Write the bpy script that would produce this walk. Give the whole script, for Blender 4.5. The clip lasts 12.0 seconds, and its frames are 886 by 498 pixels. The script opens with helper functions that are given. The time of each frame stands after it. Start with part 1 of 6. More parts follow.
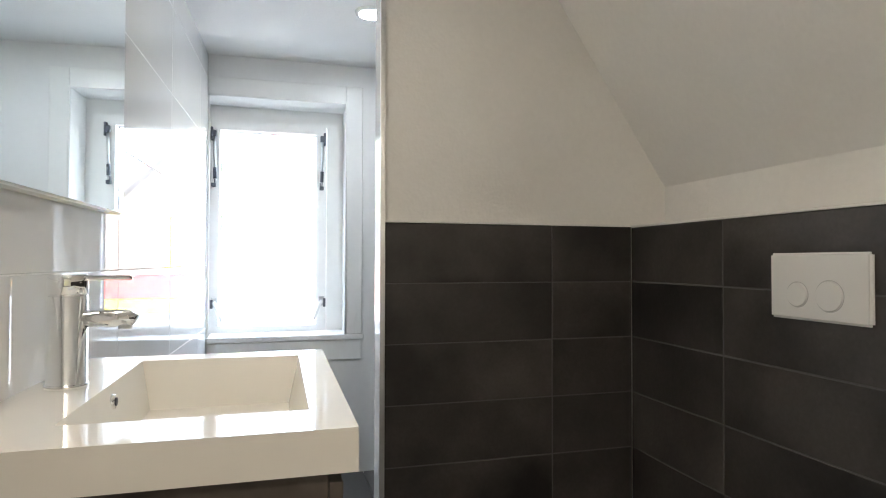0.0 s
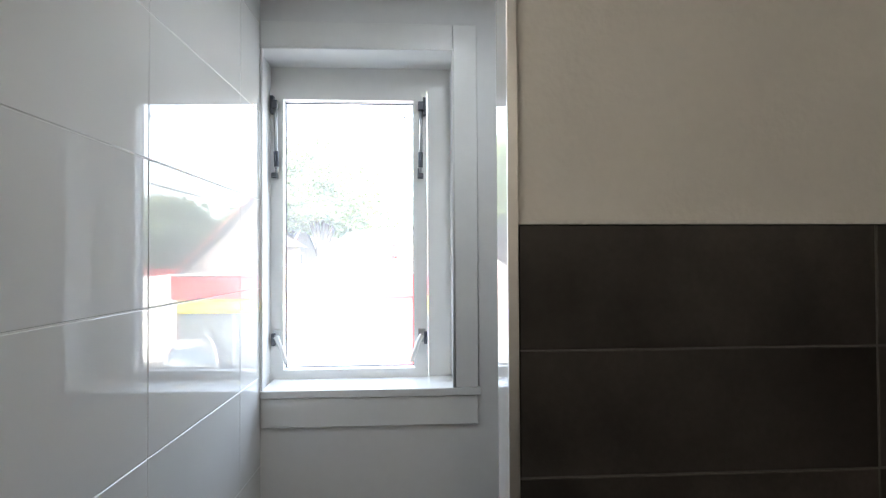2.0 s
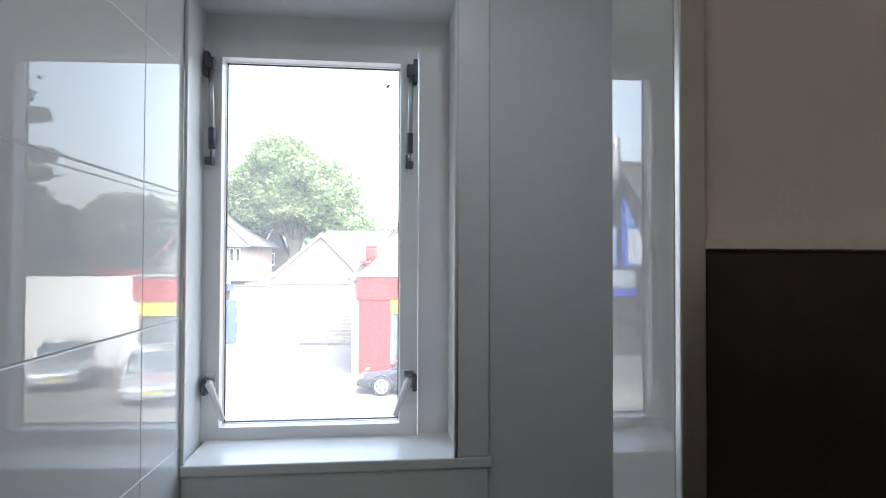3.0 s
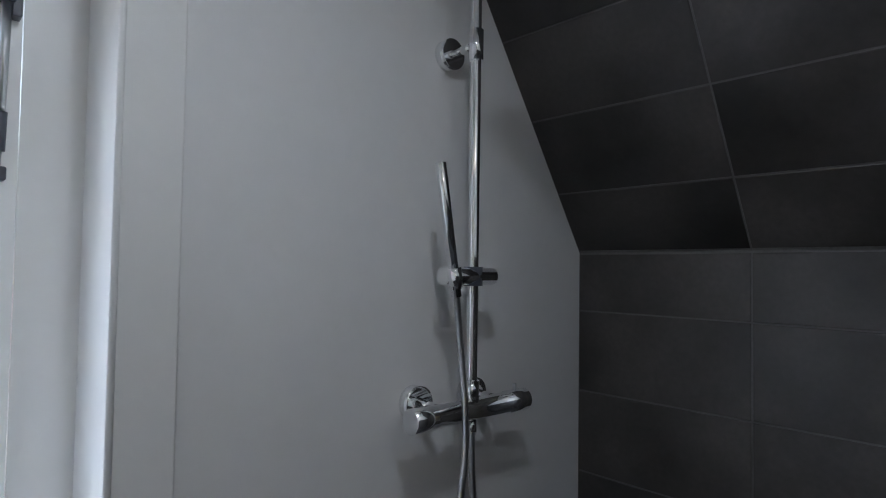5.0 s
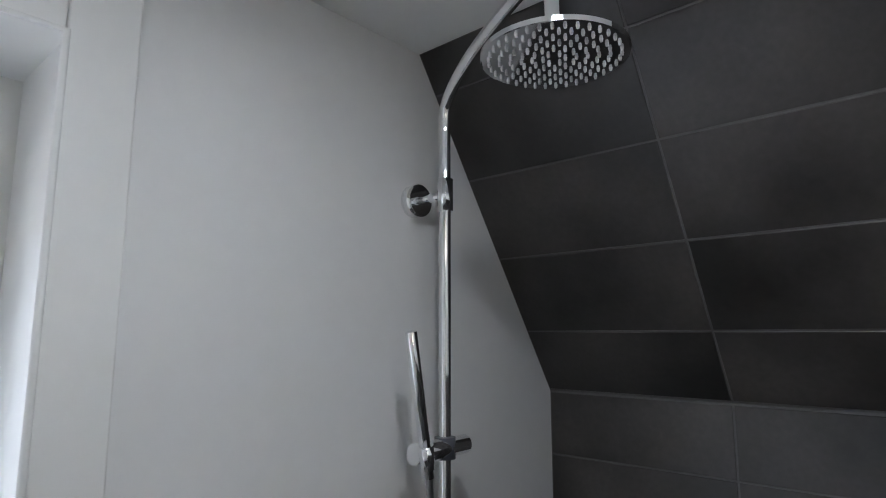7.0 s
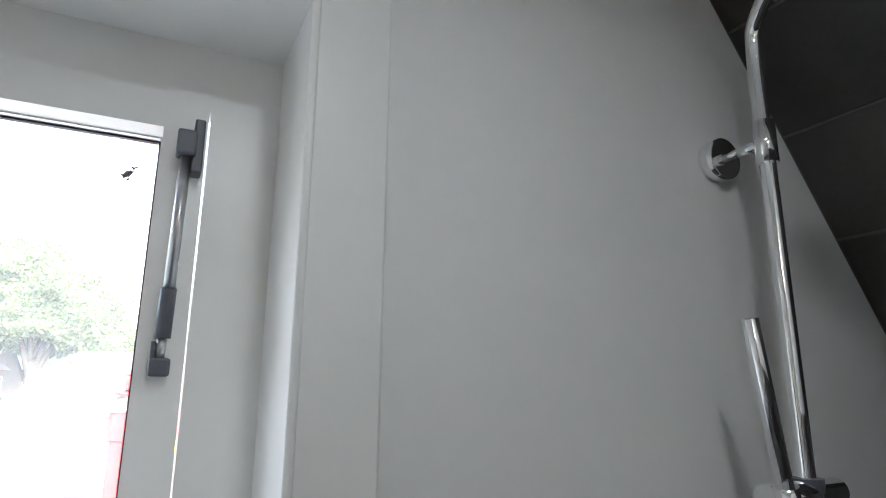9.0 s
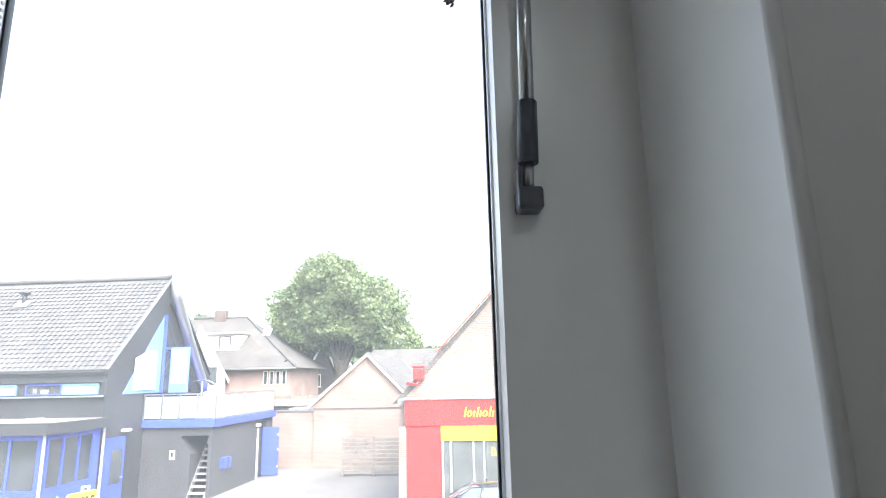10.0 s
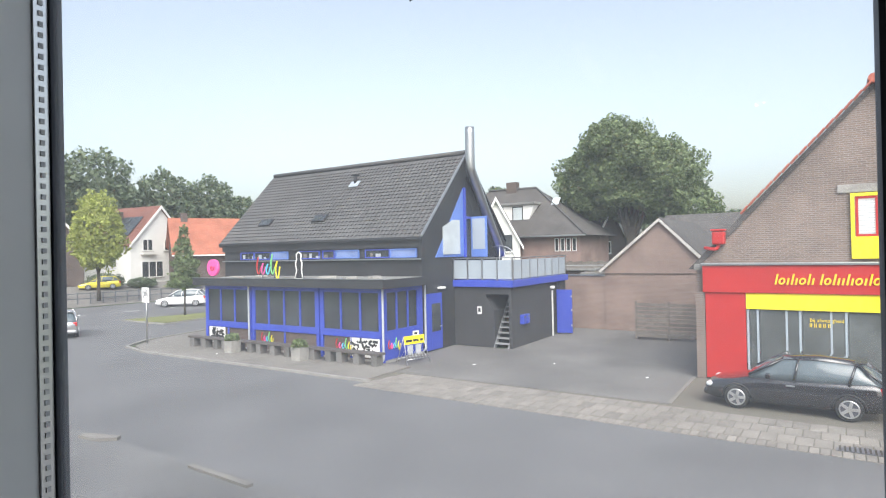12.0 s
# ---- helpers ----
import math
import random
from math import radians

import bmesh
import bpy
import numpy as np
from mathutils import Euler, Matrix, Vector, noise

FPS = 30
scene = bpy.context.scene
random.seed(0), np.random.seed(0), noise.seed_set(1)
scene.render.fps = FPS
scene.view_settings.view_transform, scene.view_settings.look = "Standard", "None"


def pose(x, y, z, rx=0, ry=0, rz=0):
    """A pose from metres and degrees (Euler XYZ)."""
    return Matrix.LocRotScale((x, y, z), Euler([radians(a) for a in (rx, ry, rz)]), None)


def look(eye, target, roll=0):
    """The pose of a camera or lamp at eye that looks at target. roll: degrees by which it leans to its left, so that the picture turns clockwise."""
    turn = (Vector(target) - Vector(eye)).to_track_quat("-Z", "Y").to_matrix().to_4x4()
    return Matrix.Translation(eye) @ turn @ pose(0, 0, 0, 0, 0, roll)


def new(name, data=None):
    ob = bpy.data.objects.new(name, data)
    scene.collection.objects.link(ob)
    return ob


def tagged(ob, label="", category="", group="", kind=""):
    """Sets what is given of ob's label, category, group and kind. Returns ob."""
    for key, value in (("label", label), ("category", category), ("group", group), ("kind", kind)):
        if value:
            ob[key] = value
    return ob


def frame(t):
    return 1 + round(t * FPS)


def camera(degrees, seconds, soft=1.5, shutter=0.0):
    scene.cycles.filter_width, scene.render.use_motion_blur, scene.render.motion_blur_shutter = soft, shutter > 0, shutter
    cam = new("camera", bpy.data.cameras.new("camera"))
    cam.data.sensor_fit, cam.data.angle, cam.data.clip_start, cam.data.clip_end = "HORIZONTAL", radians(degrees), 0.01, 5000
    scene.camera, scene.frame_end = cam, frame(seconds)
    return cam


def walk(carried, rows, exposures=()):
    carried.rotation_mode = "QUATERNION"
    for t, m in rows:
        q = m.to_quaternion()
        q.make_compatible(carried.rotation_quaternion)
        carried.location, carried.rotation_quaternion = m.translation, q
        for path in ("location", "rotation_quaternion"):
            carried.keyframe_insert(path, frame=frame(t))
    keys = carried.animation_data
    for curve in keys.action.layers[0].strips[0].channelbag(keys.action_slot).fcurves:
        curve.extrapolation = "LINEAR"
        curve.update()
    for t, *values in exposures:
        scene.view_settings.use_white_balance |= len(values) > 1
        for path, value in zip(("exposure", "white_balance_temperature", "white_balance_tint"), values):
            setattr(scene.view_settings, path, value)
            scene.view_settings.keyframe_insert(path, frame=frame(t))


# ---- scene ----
# camera
cam = camera(73.6, 12.0, soft=1.1)
PATH = [
    (0, look((0.185, 0.09, 1.073), (0.715, 2.019, 1.114), 0.1)),
    (0.5, look((0.243, 0.247, 1.071), (0.764, 2.178, 1.111), 0.2)),
    (1, look((0.298, 0.435, 1.074), (0.766, 2.379, 1.111), 0.0)),
    (1.5, look((0.329, 0.701, 1.097), (0.701, 2.666, 1.132), -0.1)),
    (2, look((0.335, 1.074, 1.145), (0.464, 3.069, 1.18), -0.3)),
    (2.5, look((0.321, 1.377, 1.152), (0.389, 3.376, 1.189), -0.1)),
    (3, look((0.311, 1.647, 1.192), (0.527, 3.635, 1.231), 0.2)),
    (3.5, look((0.301, 1.847, 1.218), (0.793, 3.784, 1.264), 0.6)),
    (3.7, look((0.285, 1.924, 1.214), (0.947, 3.811, 1.262), 0.6)),
    (5.5, look((0.302, 2.301, 1.41), (1.747, 3.68, 1.508), 0.8)),
    (6, look((0.317, 2.311, 1.476), (1.781, 3.663, 1.64), 0.4)),
    (6.5, look((0.313, 2.327, 1.501), (1.79, 3.65, 1.758), 0.3)),
    (8.5, pose(0.354, 2.448, 1.521, 102.06, -1.12, -39.87)),
    (9, pose(0.383, 2.563, 1.442, 103.04, -0.42, -26.16)),
    (9.5, pose(0.353, 2.7, 1.377, 102.92, 0.8, -13.15)),
    (10, pose(0.305, 2.82, 1.313, 102.28, 1.18, -1.55)),
    (10.5, pose(0.279, 2.908, 1.248, 100.17, 2.0, 5.9)),
    (11, pose(0.29, 3.0, 1.27, 95.73, 1.85, 14.2)),
    (11.5, pose(0.308, 3.065, 1.25, 92.31, 1.57, 20.18)),
    (12, pose(0.317, 3.108, 1.205, 90.26, 1.2, 25.75)),
]
EXPO = [(0, 5.7, 6200, 9), (1.5, 5.2, 6250, 9), (2, 4.95, 6300, 9), (2.5, 4.45, 6150, 9), (3, 3.9, 6150, 9), (3.7, 3.65, 6050, 10), (5.5, 4.75, 6050, 12), (6.5, 4.88, 6200, 12), (8.5, 4.85, 6400, 11), (9, 4.65, 6450, 10), (9.5, 4.2, 6450, 9), (10, 3.35, 6400, 8), (10.5, 2.75, 6350, 8), (11.5, 1.92, 6400, 8), (12, 1.77, 6400, 8)]
walk(cam, PATH, EXPO)

# daylight: an overcast sky and a weak wide sun
world = bpy.data.worlds.new("world")
scene.world = world
world.use_nodes = True
wn, wl = world.node_tree.nodes, world.node_tree.links
sky = wn.new("ShaderNodeTexSky")
sky.sky_type = "NISHITA"
sky.sun_disc = False
sky.sun_elevation, sky.sun_rotation = radians(48), radians(148)
sky.dust_density, sky.air_density, sky.ozone_density = 4.0, 1.2, 1.0
wash = wn.new("ShaderNodeHueSaturation")
wash.inputs["Saturation"].default_value = 0.58
wl.new(sky.outputs[0], wash.inputs["Color"])
wl.new(wash.outputs[0], wn["Background"].inputs[0])
wn["Background"].inputs[1].default_value = 0.093
sun = new("sun", bpy.data.lights.new("sun", "SUN"))
sun.data.energy, sun.data.angle, sun.data.color = 1.2, radians(60), (1, 0.98, 0.95)
sun.matrix_world = look((0, 0, 52), (-25, 40, 0))


# ---- materials ----
def mat(name, color, rough=0.6, metal=0.0, grain=0.0, scale=30.0, blot=0.0, blot_scale=2.5, bump=0.0, bump_scale=None, coat=0.0, spec=0.5, vary=0.0, island=False):
    """A paint, stone or metal: colour with fine grain and wide blotches, relief, and change from piece to piece."""
    m = bpy.data.materials.new(name)
    m.use_nodes = True
    n, l = m.node_tree.nodes, m.node_tree.links
    p = n["Principled BSDF"]
    p.inputs["Roughness"].default_value, p.inputs["Metallic"].default_value = rough, metal
    p.inputs["Coat Weight"].default_value, p.inputs["Specular IOR Level"].default_value = coat, spec
    p.inputs["Coat Roughness"].default_value = 0.03
    p.inputs["Base Color"].default_value = (*color, 1)
    tc = n.new("ShaderNodeTexCoord")
    place = tc.outputs["Object"]
    if vary and not island:
        oi, ml, av = n.new("ShaderNodeObjectInfo"), n.new("ShaderNodeMath"), n.new("ShaderNodeVectorMath")
        ml.operation, ml.inputs[1].default_value = "MULTIPLY", 61.0
        l.new(oi.outputs["Random"], ml.inputs[0])
        l.new(tc.outputs["Object"], av.inputs[0])
        l.new(ml.outputs[0], av.inputs[1])
        place = av.outputs[0]
    last = None

    def factor(source, low, high, fmin=0.3, fmax=0.7):
        r = n.new("ShaderNodeMapRange")
        r.inputs["From Min"].default_value, r.inputs["From Max"].default_value = fmin, fmax
        r.inputs["To Min"].default_value, r.inputs["To Max"].default_value = low, high
        l.new(source, r.inputs["Value"])
        return r.outputs[0]

    def times(fac):
        nonlocal last
        v = n.new("ShaderNodeVectorMath")
        v.operation = "SCALE"
        if last is None:
            v.inputs[0].default_value = color
        else:
            l.new(last, v.inputs[0])
        l.new(fac, v.inputs["Scale"])
        last = v.outputs[0]

    def noise_tex(s, detail=4.0):
        t = n.new("ShaderNodeTexNoise")
        t.inputs["Scale"].default_value, t.inputs["Detail"].default_value = s, detail
        l.new(place, t.inputs["Vector"])
        return t

    if grain:
        times(factor(noise_tex(scale).outputs["Fac"], 1 - grain, 1 + grain))
    if blot:
        t = noise_tex(blot_scale)
        times(factor(t.outputs["Fac"], 1 - blot, 1 + blot))
        l.new(factor(t.outputs["Fac"], max(0.02, rough * (1 - blot * 0.25)), min(1, rough * (1 + blot * 0.25))), p.inputs["Roughness"])
    if vary:
        if island:
            o = n.new("ShaderNodeNewGeometry").outputs["Random Per Island"]
        else:
            o = n.new("ShaderNodeObjectInfo").outputs["Random"]
        times(factor(o, 1 - vary, 1 + vary, 0, 1))
    if last is not None:
        l.new(last, p.inputs["Base Color"])
    if bump:
        b = n.new("ShaderNodeBump")
        b.inputs["Strength"].default_value, b.inputs["Distance"].default_value = bump, 0.01
        l.new(noise_tex(bump_scale or scale).outputs["Fac"], b.inputs["Height"])
        l.new(b.outputs[0], p.inputs["Normal"])
    return m


def leaf_mat(name, color, vary):
    """Leaves: diffuse with light coming through, changing from leaf to leaf."""
    m = mat(name, color, 0.55, vary=vary, island=True)
    n, l = m.node_tree.nodes, m.node_tree.links
    p = n["Principled BSDF"]
    mx, ts_ = n.new("ShaderNodeMixShader"), n.new("ShaderNodeBsdfTranslucent")
    mx.inputs[0].default_value = 0.4
    l.new(p.inputs["Base Color"].links[0].from_socket, ts_.inputs[0])
    l.new(p.outputs[0], mx.inputs[1])
    l.new(ts_.outputs[0], mx.inputs[2])
    l.new(mx.outputs[0], n["Material Output"].inputs[0])
    return m


def brick_mat(name, a, b, mortar, width=0.22, height=0.065, axis="x", rough=0.9):
    """Brickwork at true size, on upright walls that face along y (axis x) or along x (axis y)."""
    m = mat(name, a, rough)
    n, l = m.node_tree.nodes, m.node_tree.links
    tc = n.new("ShaderNodeTexCoord")
    sep, com = n.new("ShaderNodeSeparateXYZ"), n.new("ShaderNodeCombineXYZ")
    l.new(tc.outputs["Object"], sep.inputs[0])
    if axis == "s":
        sm = n.new("ShaderNodeMath")
        l.new(sep.outputs["X"], sm.inputs[0])
        l.new(sep.outputs["Y"], sm.inputs[1])
        l.new(sm.outputs[0], com.inputs[0])
    else:
        l.new(sep.outputs["X" if axis == "x" else "Y"], com.inputs[0])
    l.new(sep.outputs["Z"], com.inputs[1])
    t = n.new("ShaderNodeTexBrick")
    t.inputs["Color1"].default_value, t.inputs["Color2"].default_value, t.inputs["Mortar"].default_value = (*a, 1), (*b, 1), (*mortar, 1)
    t.inputs["Scale"].default_value, t.inputs["Mortar Size"].default_value = 1.0, 0.008
    t.inputs["Brick Width"].default_value, t.inputs["Row Height"].default_value = width, height
    l.new(com.outputs[0], t.inputs["Vector"])
    z = n.new("ShaderNodeTexNoise")
    z.inputs["Scale"].default_value = 0.7
    l.new(tc.outputs["Object"], z.inputs["Vector"])
    r = n.new("ShaderNodeMapRange")
    r.inputs["From Min"].default_value, r.inputs["From Max"].default_value, r.inputs["To Min"].default_value, r.inputs["To Max"].default_value = 0.3, 0.7, 0.8, 1.15
    l.new(z.outputs["Fac"], r.inputs["Value"])
    v = n.new("ShaderNodeVectorMath")
    v.operation = "SCALE"
    l.new(t.outputs["Color"], v.inputs[0])
    l.new(r.outputs[0], v.inputs["Scale"])
    l.new(v.outputs[0], n["Principled BSDF"].inputs["Base Color"])
    bp = n.new("ShaderNodeBump")
    bp.inputs["Strength"].default_value, bp.inputs["Distance"].default_value, bp.invert = 0.6, 0.01, True
    l.new(t.outputs["Fac"], bp.inputs["Height"])
    l.new(bp.outputs[0], n["Principled BSDF"].inputs["Normal"])
    return m


def glass_mat(name, veil=0.10):
    """Clear pane: see-through, a gloss that grows at grazing angles, and a thin scattering film that stands in for haze
    over the view.
    """
    m = bpy.data.materials.new(name)
    m.use_nodes = True
    n, l = m.node_tree.nodes, m.node_tree.links
    n.remove(n["Principled BSDF"])
    tr, gl, mx, lw = n.new("ShaderNodeBsdfTransparent"), n.new("ShaderNodeBsdfGlossy"), n.new("ShaderNodeMixShader"), n.new("ShaderNodeLayerWeight")
    ts_, film = n.new("ShaderNodeBsdfTranslucent"), n.new("ShaderNodeMixShader")
    gl.inputs["Roughness"].default_value = 0.0
    lw.inputs["Blend"].default_value = 0.5
    pw, ad = n.new("ShaderNodeMath"), n.new("ShaderNodeMath")
    pw.operation, ad.operation = "POWER", "MULTIPLY_ADD"
    pw.inputs[1].default_value, ad.inputs[1].default_value, ad.inputs[2].default_value = 5.0, 0.85, 0.006
    l.new(lw.outputs["Facing"], pw.inputs[0])
    l.new(pw.outputs[0], ad.inputs[0])
    l.new(ad.outputs[0], mx.inputs[0])
    tc, nz, mr = n.new("ShaderNodeTexCoord"), n.new("ShaderNodeTexNoise"), n.new("ShaderNodeMapRange")
    nz.inputs["Scale"].default_value = 9
    # milky share of the pane: haze put into the glass to lift dark tones
    mr.inputs["To Min"].default_value, mr.inputs["To Max"].default_value = veil * 0.85, veil * 1.15
    l.new(tc.outputs["Object"], nz.inputs["Vector"])
    l.new(nz.outputs["Fac"], mr.inputs["Value"])
    l.new(mr.outputs[0], film.inputs[0])
    l.new(tr.outputs[0], film.inputs[1])
    l.new(ts_.outputs[0], film.inputs[2])
    l.new(film.outputs[0], mx.inputs[1])
    l.new(gl.outputs[0], mx.inputs[2])
    l.new(mx.outputs[0], n["Material Output"].inputs[0])
    return m


def lamp_mat(name, color, strength):
    m = bpy.data.materials.new(name)
    m.use_nodes = True
    p = m.node_tree.nodes["Principled BSDF"]
    p.inputs["Base Color"].default_value = (0.8, 0.8, 0.8, 1)
    p.inputs["Emission Color"].default_value, p.inputs["Emission Strength"].default_value = (*color, 1), strength
    return m


PLASTER = mat("white_plaster", (0.80, 0.79, 0.76), 0.75, grain=0.015, scale=60, blot=0.03, bump=0.12, bump_scale=90)
PANEL = mat("white_wall_panel", (0.80, 0.80, 0.79), 0.38, blot=0.03, grain=0.01, bump=0.03, bump_scale=40)
CEIL = mat("ceiling_paint", (0.82, 0.82, 0.80), 0.7, blot=0.02, bump=0.08, bump_scale=80)
TRIM = mat("white_satin_paint", (0.82, 0.82, 0.80), 0.3, blot=0.03, grain=0.01, bump=0.03, bump_scale=25)
GLOSS_TILE = mat("white_gloss_tile", (0.82, 0.82, 0.80), 0.018, blot=0.04, blot_scale=1.2, vary=0.012, spec=0.5, bump=0.01, bump_scale=3)
GROUT_W = mat("white_grout", (0.78, 0.78, 0.76), 0.8, grain=0.05, scale=120)
DARK_TILE = mat("anthracite_tile", (0.047, 0.042, 0.039), 0.34, grain=0.10, scale=90, blot=0.62, blot_scale=3.5, vary=0.22, bump=0.06, bump_scale=60)
GROUT_D = mat("grey_grout", (0.135, 0.13, 0.127), 0.9, grain=0.08, scale=150)
FLOOR_TILE = mat("grey_floor_tile", (0.085, 0.085, 0.085), 0.5, grain=0.08, scale=60, blot=0.2, vary=0.08)
CHROME = mat("chrome", (0.86, 0.87, 0.88), 0.06, metal=1.0, blot=0.03)
STEEL = mat("brushed_steel", (0.55, 0.56, 0.57), 0.28, metal=1.0, grain=0.05, scale=80)
ALU = mat("aluminium_profile", (0.80, 0.80, 0.80), 0.3, metal=1.0, grain=0.03)
DARK_METAL = mat("dark_grey_fitting", (0.085, 0.092, 0.11), 0.4, grain=0.1, scale=80)
RUBBER = mat("dark_rubber", (0.04, 0.046, 0.06), 0.6, grain=0.1, scale=50)
CERAMIC = mat("white_ceramic", (0.86, 0.84, 0.78), 0.07, blot=0.02, spec=0.6)
PLASTIC = mat("white_plastic", (0.80, 0.80, 0.78), 0.25, blot=0.02)
VANITY = mat("grey_brown_wood", (0.085, 0.07, 0.06), 0.45, grain=0.2, scale=25, blot=0.15)
MIRROR = mat("mirror_silver", (0.90, 0.93, 0.92), 0.01, metal=1.0)
NOZZLE = mat("grey_nozzle_rubber", (0.62, 0.62, 0.62), 0.5, grain=0.03)
PANE = glass_mat("clear_glass")
# fill glow added to the shower downlight; the fitting itself is unlit
LED_FILL = lamp_mat("fill_led_lens", (0.89, 0.945, 1.0), 6.0)
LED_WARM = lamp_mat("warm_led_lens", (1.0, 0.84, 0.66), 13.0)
# warm glow for the added fill lamp over the mirror
LAMP_FILL = lamp_mat("fill_lamp_glow", (1.0, 0.86, 0.70), 0.6)
BUG = mat("dry_leaf_scrap", (0.16, 0.14, 0.13), 0.8, grain=0.2)
MARK = mat("dark_button_line", (0.45, 0.45, 0.44), 0.4)

ASPHALT = mat("asphalt", (0.125, 0.125, 0.128), 0.85, grain=0.22, scale=40, blot=0.18, blot_scale=0.25, bump=0.4, bump_scale=60)
YARD = mat("yard_asphalt", (0.135, 0.13, 0.125), 0.85, grain=0.2, scale=35, blot=0.25, blot_scale=0.35, bump=0.4, bump_scale=60)
PAVER = mat("concrete_paver", (0.205, 0.19, 0.17), 0.88, grain=0.14, scale=30, blot=0.22, blot_scale=1.2, vary=0.13, bump=0.2)
PAVEMENT = mat("pavement_slab", (0.175, 0.165, 0.15), 0.88, grain=0.15, scale=12, blot=0.22, blot_scale=0.5, bump=0.2)
PAVE_NEAR = mat("worn_pavement", (0.132, 0.131, 0.13), 0.88, grain=0.18, scale=14, blot=0.22, blot_scale=0.4, bump=0.2)
JOINT = mat("sand_joint", (0.13, 0.12, 0.10), 0.95, grain=0.2, scale=40)
KERB = mat("kerb_concrete", (0.25, 0.24, 0.225), 0.85, grain=0.14, scale=25, blot=0.2)
GRASS_GROUND = mat("grass_ground", (0.06, 0.085, 0.035), 0.95, grain=0.3, scale=6, blot=0.3, blot_scale=0.12)
GRASS_ISLAND = mat("dry_mown_grass", (0.15, 0.16, 0.06), 0.95, grain=0.3, scale=9, blot=0.25, blot_scale=0.5)
WHITE_LINE = mat("road_paint", (0.65, 0.65, 0.63), 0.7, grain=0.15, scale=20)
BLACK_CLAD = mat("black_cladding", (0.030, 0.031, 0.034), 0.5, grain=0.12, scale=10, blot=0.2, blot_scale=0.6)
DARK_WALL = mat("charcoal_render", (0.042, 0.043, 0.046), 0.8, grain=0.12, scale=20, blot=0.2, blot_scale=0.5, bump=0.2)
BLUE = mat("blue_paint", (0.045, 0.075, 0.43), 0.4, grain=0.05, scale=10, blot=0.1, blot_scale=0.8)
BLUE_LIGHT = mat("light_blue_panel", (0.12, 0.21, 0.55), 0.4, blot=0.1)
# opaque panes: dim rooms and patchy reflections put into the colour
WIN_DARK = mat("dark_opaque_glass", (0.046, 0.052, 0.056), 0.03, blot=0.4, blot_scale=1.1, spec=0.7)
# the sky's reflection in the open panes, painted as a blue base colour
SKY_GLASS = mat("sky_tinted_glass", (0.20, 0.27, 0.50), 0.08, blot=0.2, blot_scale=1.5)
OLD_WHITE = mat("weathered_white_paint", (0.46, 0.44, 0.41), 0.75, grain=0.15, scale=8, blot=0.2)
WIN_LIGHT = mat("curtained_window_glass", (0.50, 0.55, 0.57), 0.12, blot=0.1, blot_scale=1.5)
FROST = mat("frosted_panel", (0.36, 0.41, 0.46), 0.3, blot=0.1, blot_scale=1.0)
WHITE_PAINT = mat("white_exterior_paint", (0.76, 0.75, 0.72), 0.6, grain=0.05, blot=0.06)
ROOF_GREY = mat("grey_roof_tile", (0.078, 0.077, 0.078), 0.8, grain=0.25, scale=10, blot=0.2, blot_scale=0.6, vary=0.12)
DOWNPIPE = mat("grey_white_plastic", (0.40, 0.42, 0.45), 0.5, grain=0.06, blot=0.1)
ROOF_TILED = brick_mat("grey_tiled_roof", (0.10, 0.092, 0.088), (0.075, 0.07, 0.067), (0.045, 0.042, 0.04), 0.28, 0.21, "s")
ROOF_GREY_J = mat("grey_roof_tile_far", (0.078, 0.077, 0.078), 0.8, grain=0.25, scale=10, blot=0.2, blot_scale=0.6, vary=0.12, island=True)
ROOF_FELT = mat("roofing_felt", (0.20, 0.20, 0.19), 0.9, grain=0.2, scale=8, blot=0.3, blot_scale=0.5)
ROOF_RED = mat("red_verge_tile", (0.36, 0.10, 0.065), 0.75, grain=0.15, scale=6, blot=0.12, blot_scale=0.6)
ROOF_ORANGE = brick_mat("orange_tiled_roof", (0.38, 0.135, 0.085), (0.32, 0.115, 0.07), (0.20, 0.08, 0.055), 0.28, 0.22, "s")
ROOF_RUST = brick_mat("rust_tiled_roof", (0.20, 0.085, 0.065), (0.165, 0.07, 0.055), (0.10, 0.05, 0.04), 0.28, 0.22, "s")
ZINC = mat("zinc_flue", (0.42, 0.43, 0.44), 0.35, metal=0.9, grain=0.08, scale=10)
BRICK_BROWN = brick_mat("brown_brick", (0.215, 0.158, 0.132), (0.165, 0.125, 0.108), (0.27, 0.25, 0.23))
BRICK_ORANGE = brick_mat("orange_brick", (0.265, 0.185, 0.152), (0.22, 0.155, 0.13), (0.28, 0.24, 0.22))
BRICK_ROSE = brick_mat("rose_brick", (0.27, 0.17, 0.145), (0.22, 0.14, 0.12), (0.30, 0.26, 0.24))
BRICK_DARK = brick_mat("dark_brick", (0.10, 0.07, 0.058), (0.08, 0.058, 0.05), (0.15, 0.13, 0.12))
RED = mat("red_fascia", (0.44, 0.024, 0.022), 0.35, blot=0.08, blot_scale=0.7, grain=0.03)
YELLOW = mat("yellow_panel", (0.80, 0.68, 0.02), 0.4, blot=0.06)
YELLOW_TXT = mat("yellow_letters", (0.90, 0.66, 0.03), 0.4)
PINK = mat("pink_sign", (0.80, 0.10, 0.35), 0.4)
CYAN = mat("cyan_sign", (0.10, 0.50, 0.75), 0.4)
GREEN_S = mat("green_sign", (0.20, 0.55, 0.20), 0.4)
# opaque panes; the lighter shop interior and reflections are in the colour
SHOP_GLASS = mat("shop_opaque_glass", (0.11, 0.12, 0.12), 0.04, blot=0.35, blot_scale=0.9, spec=0.7)
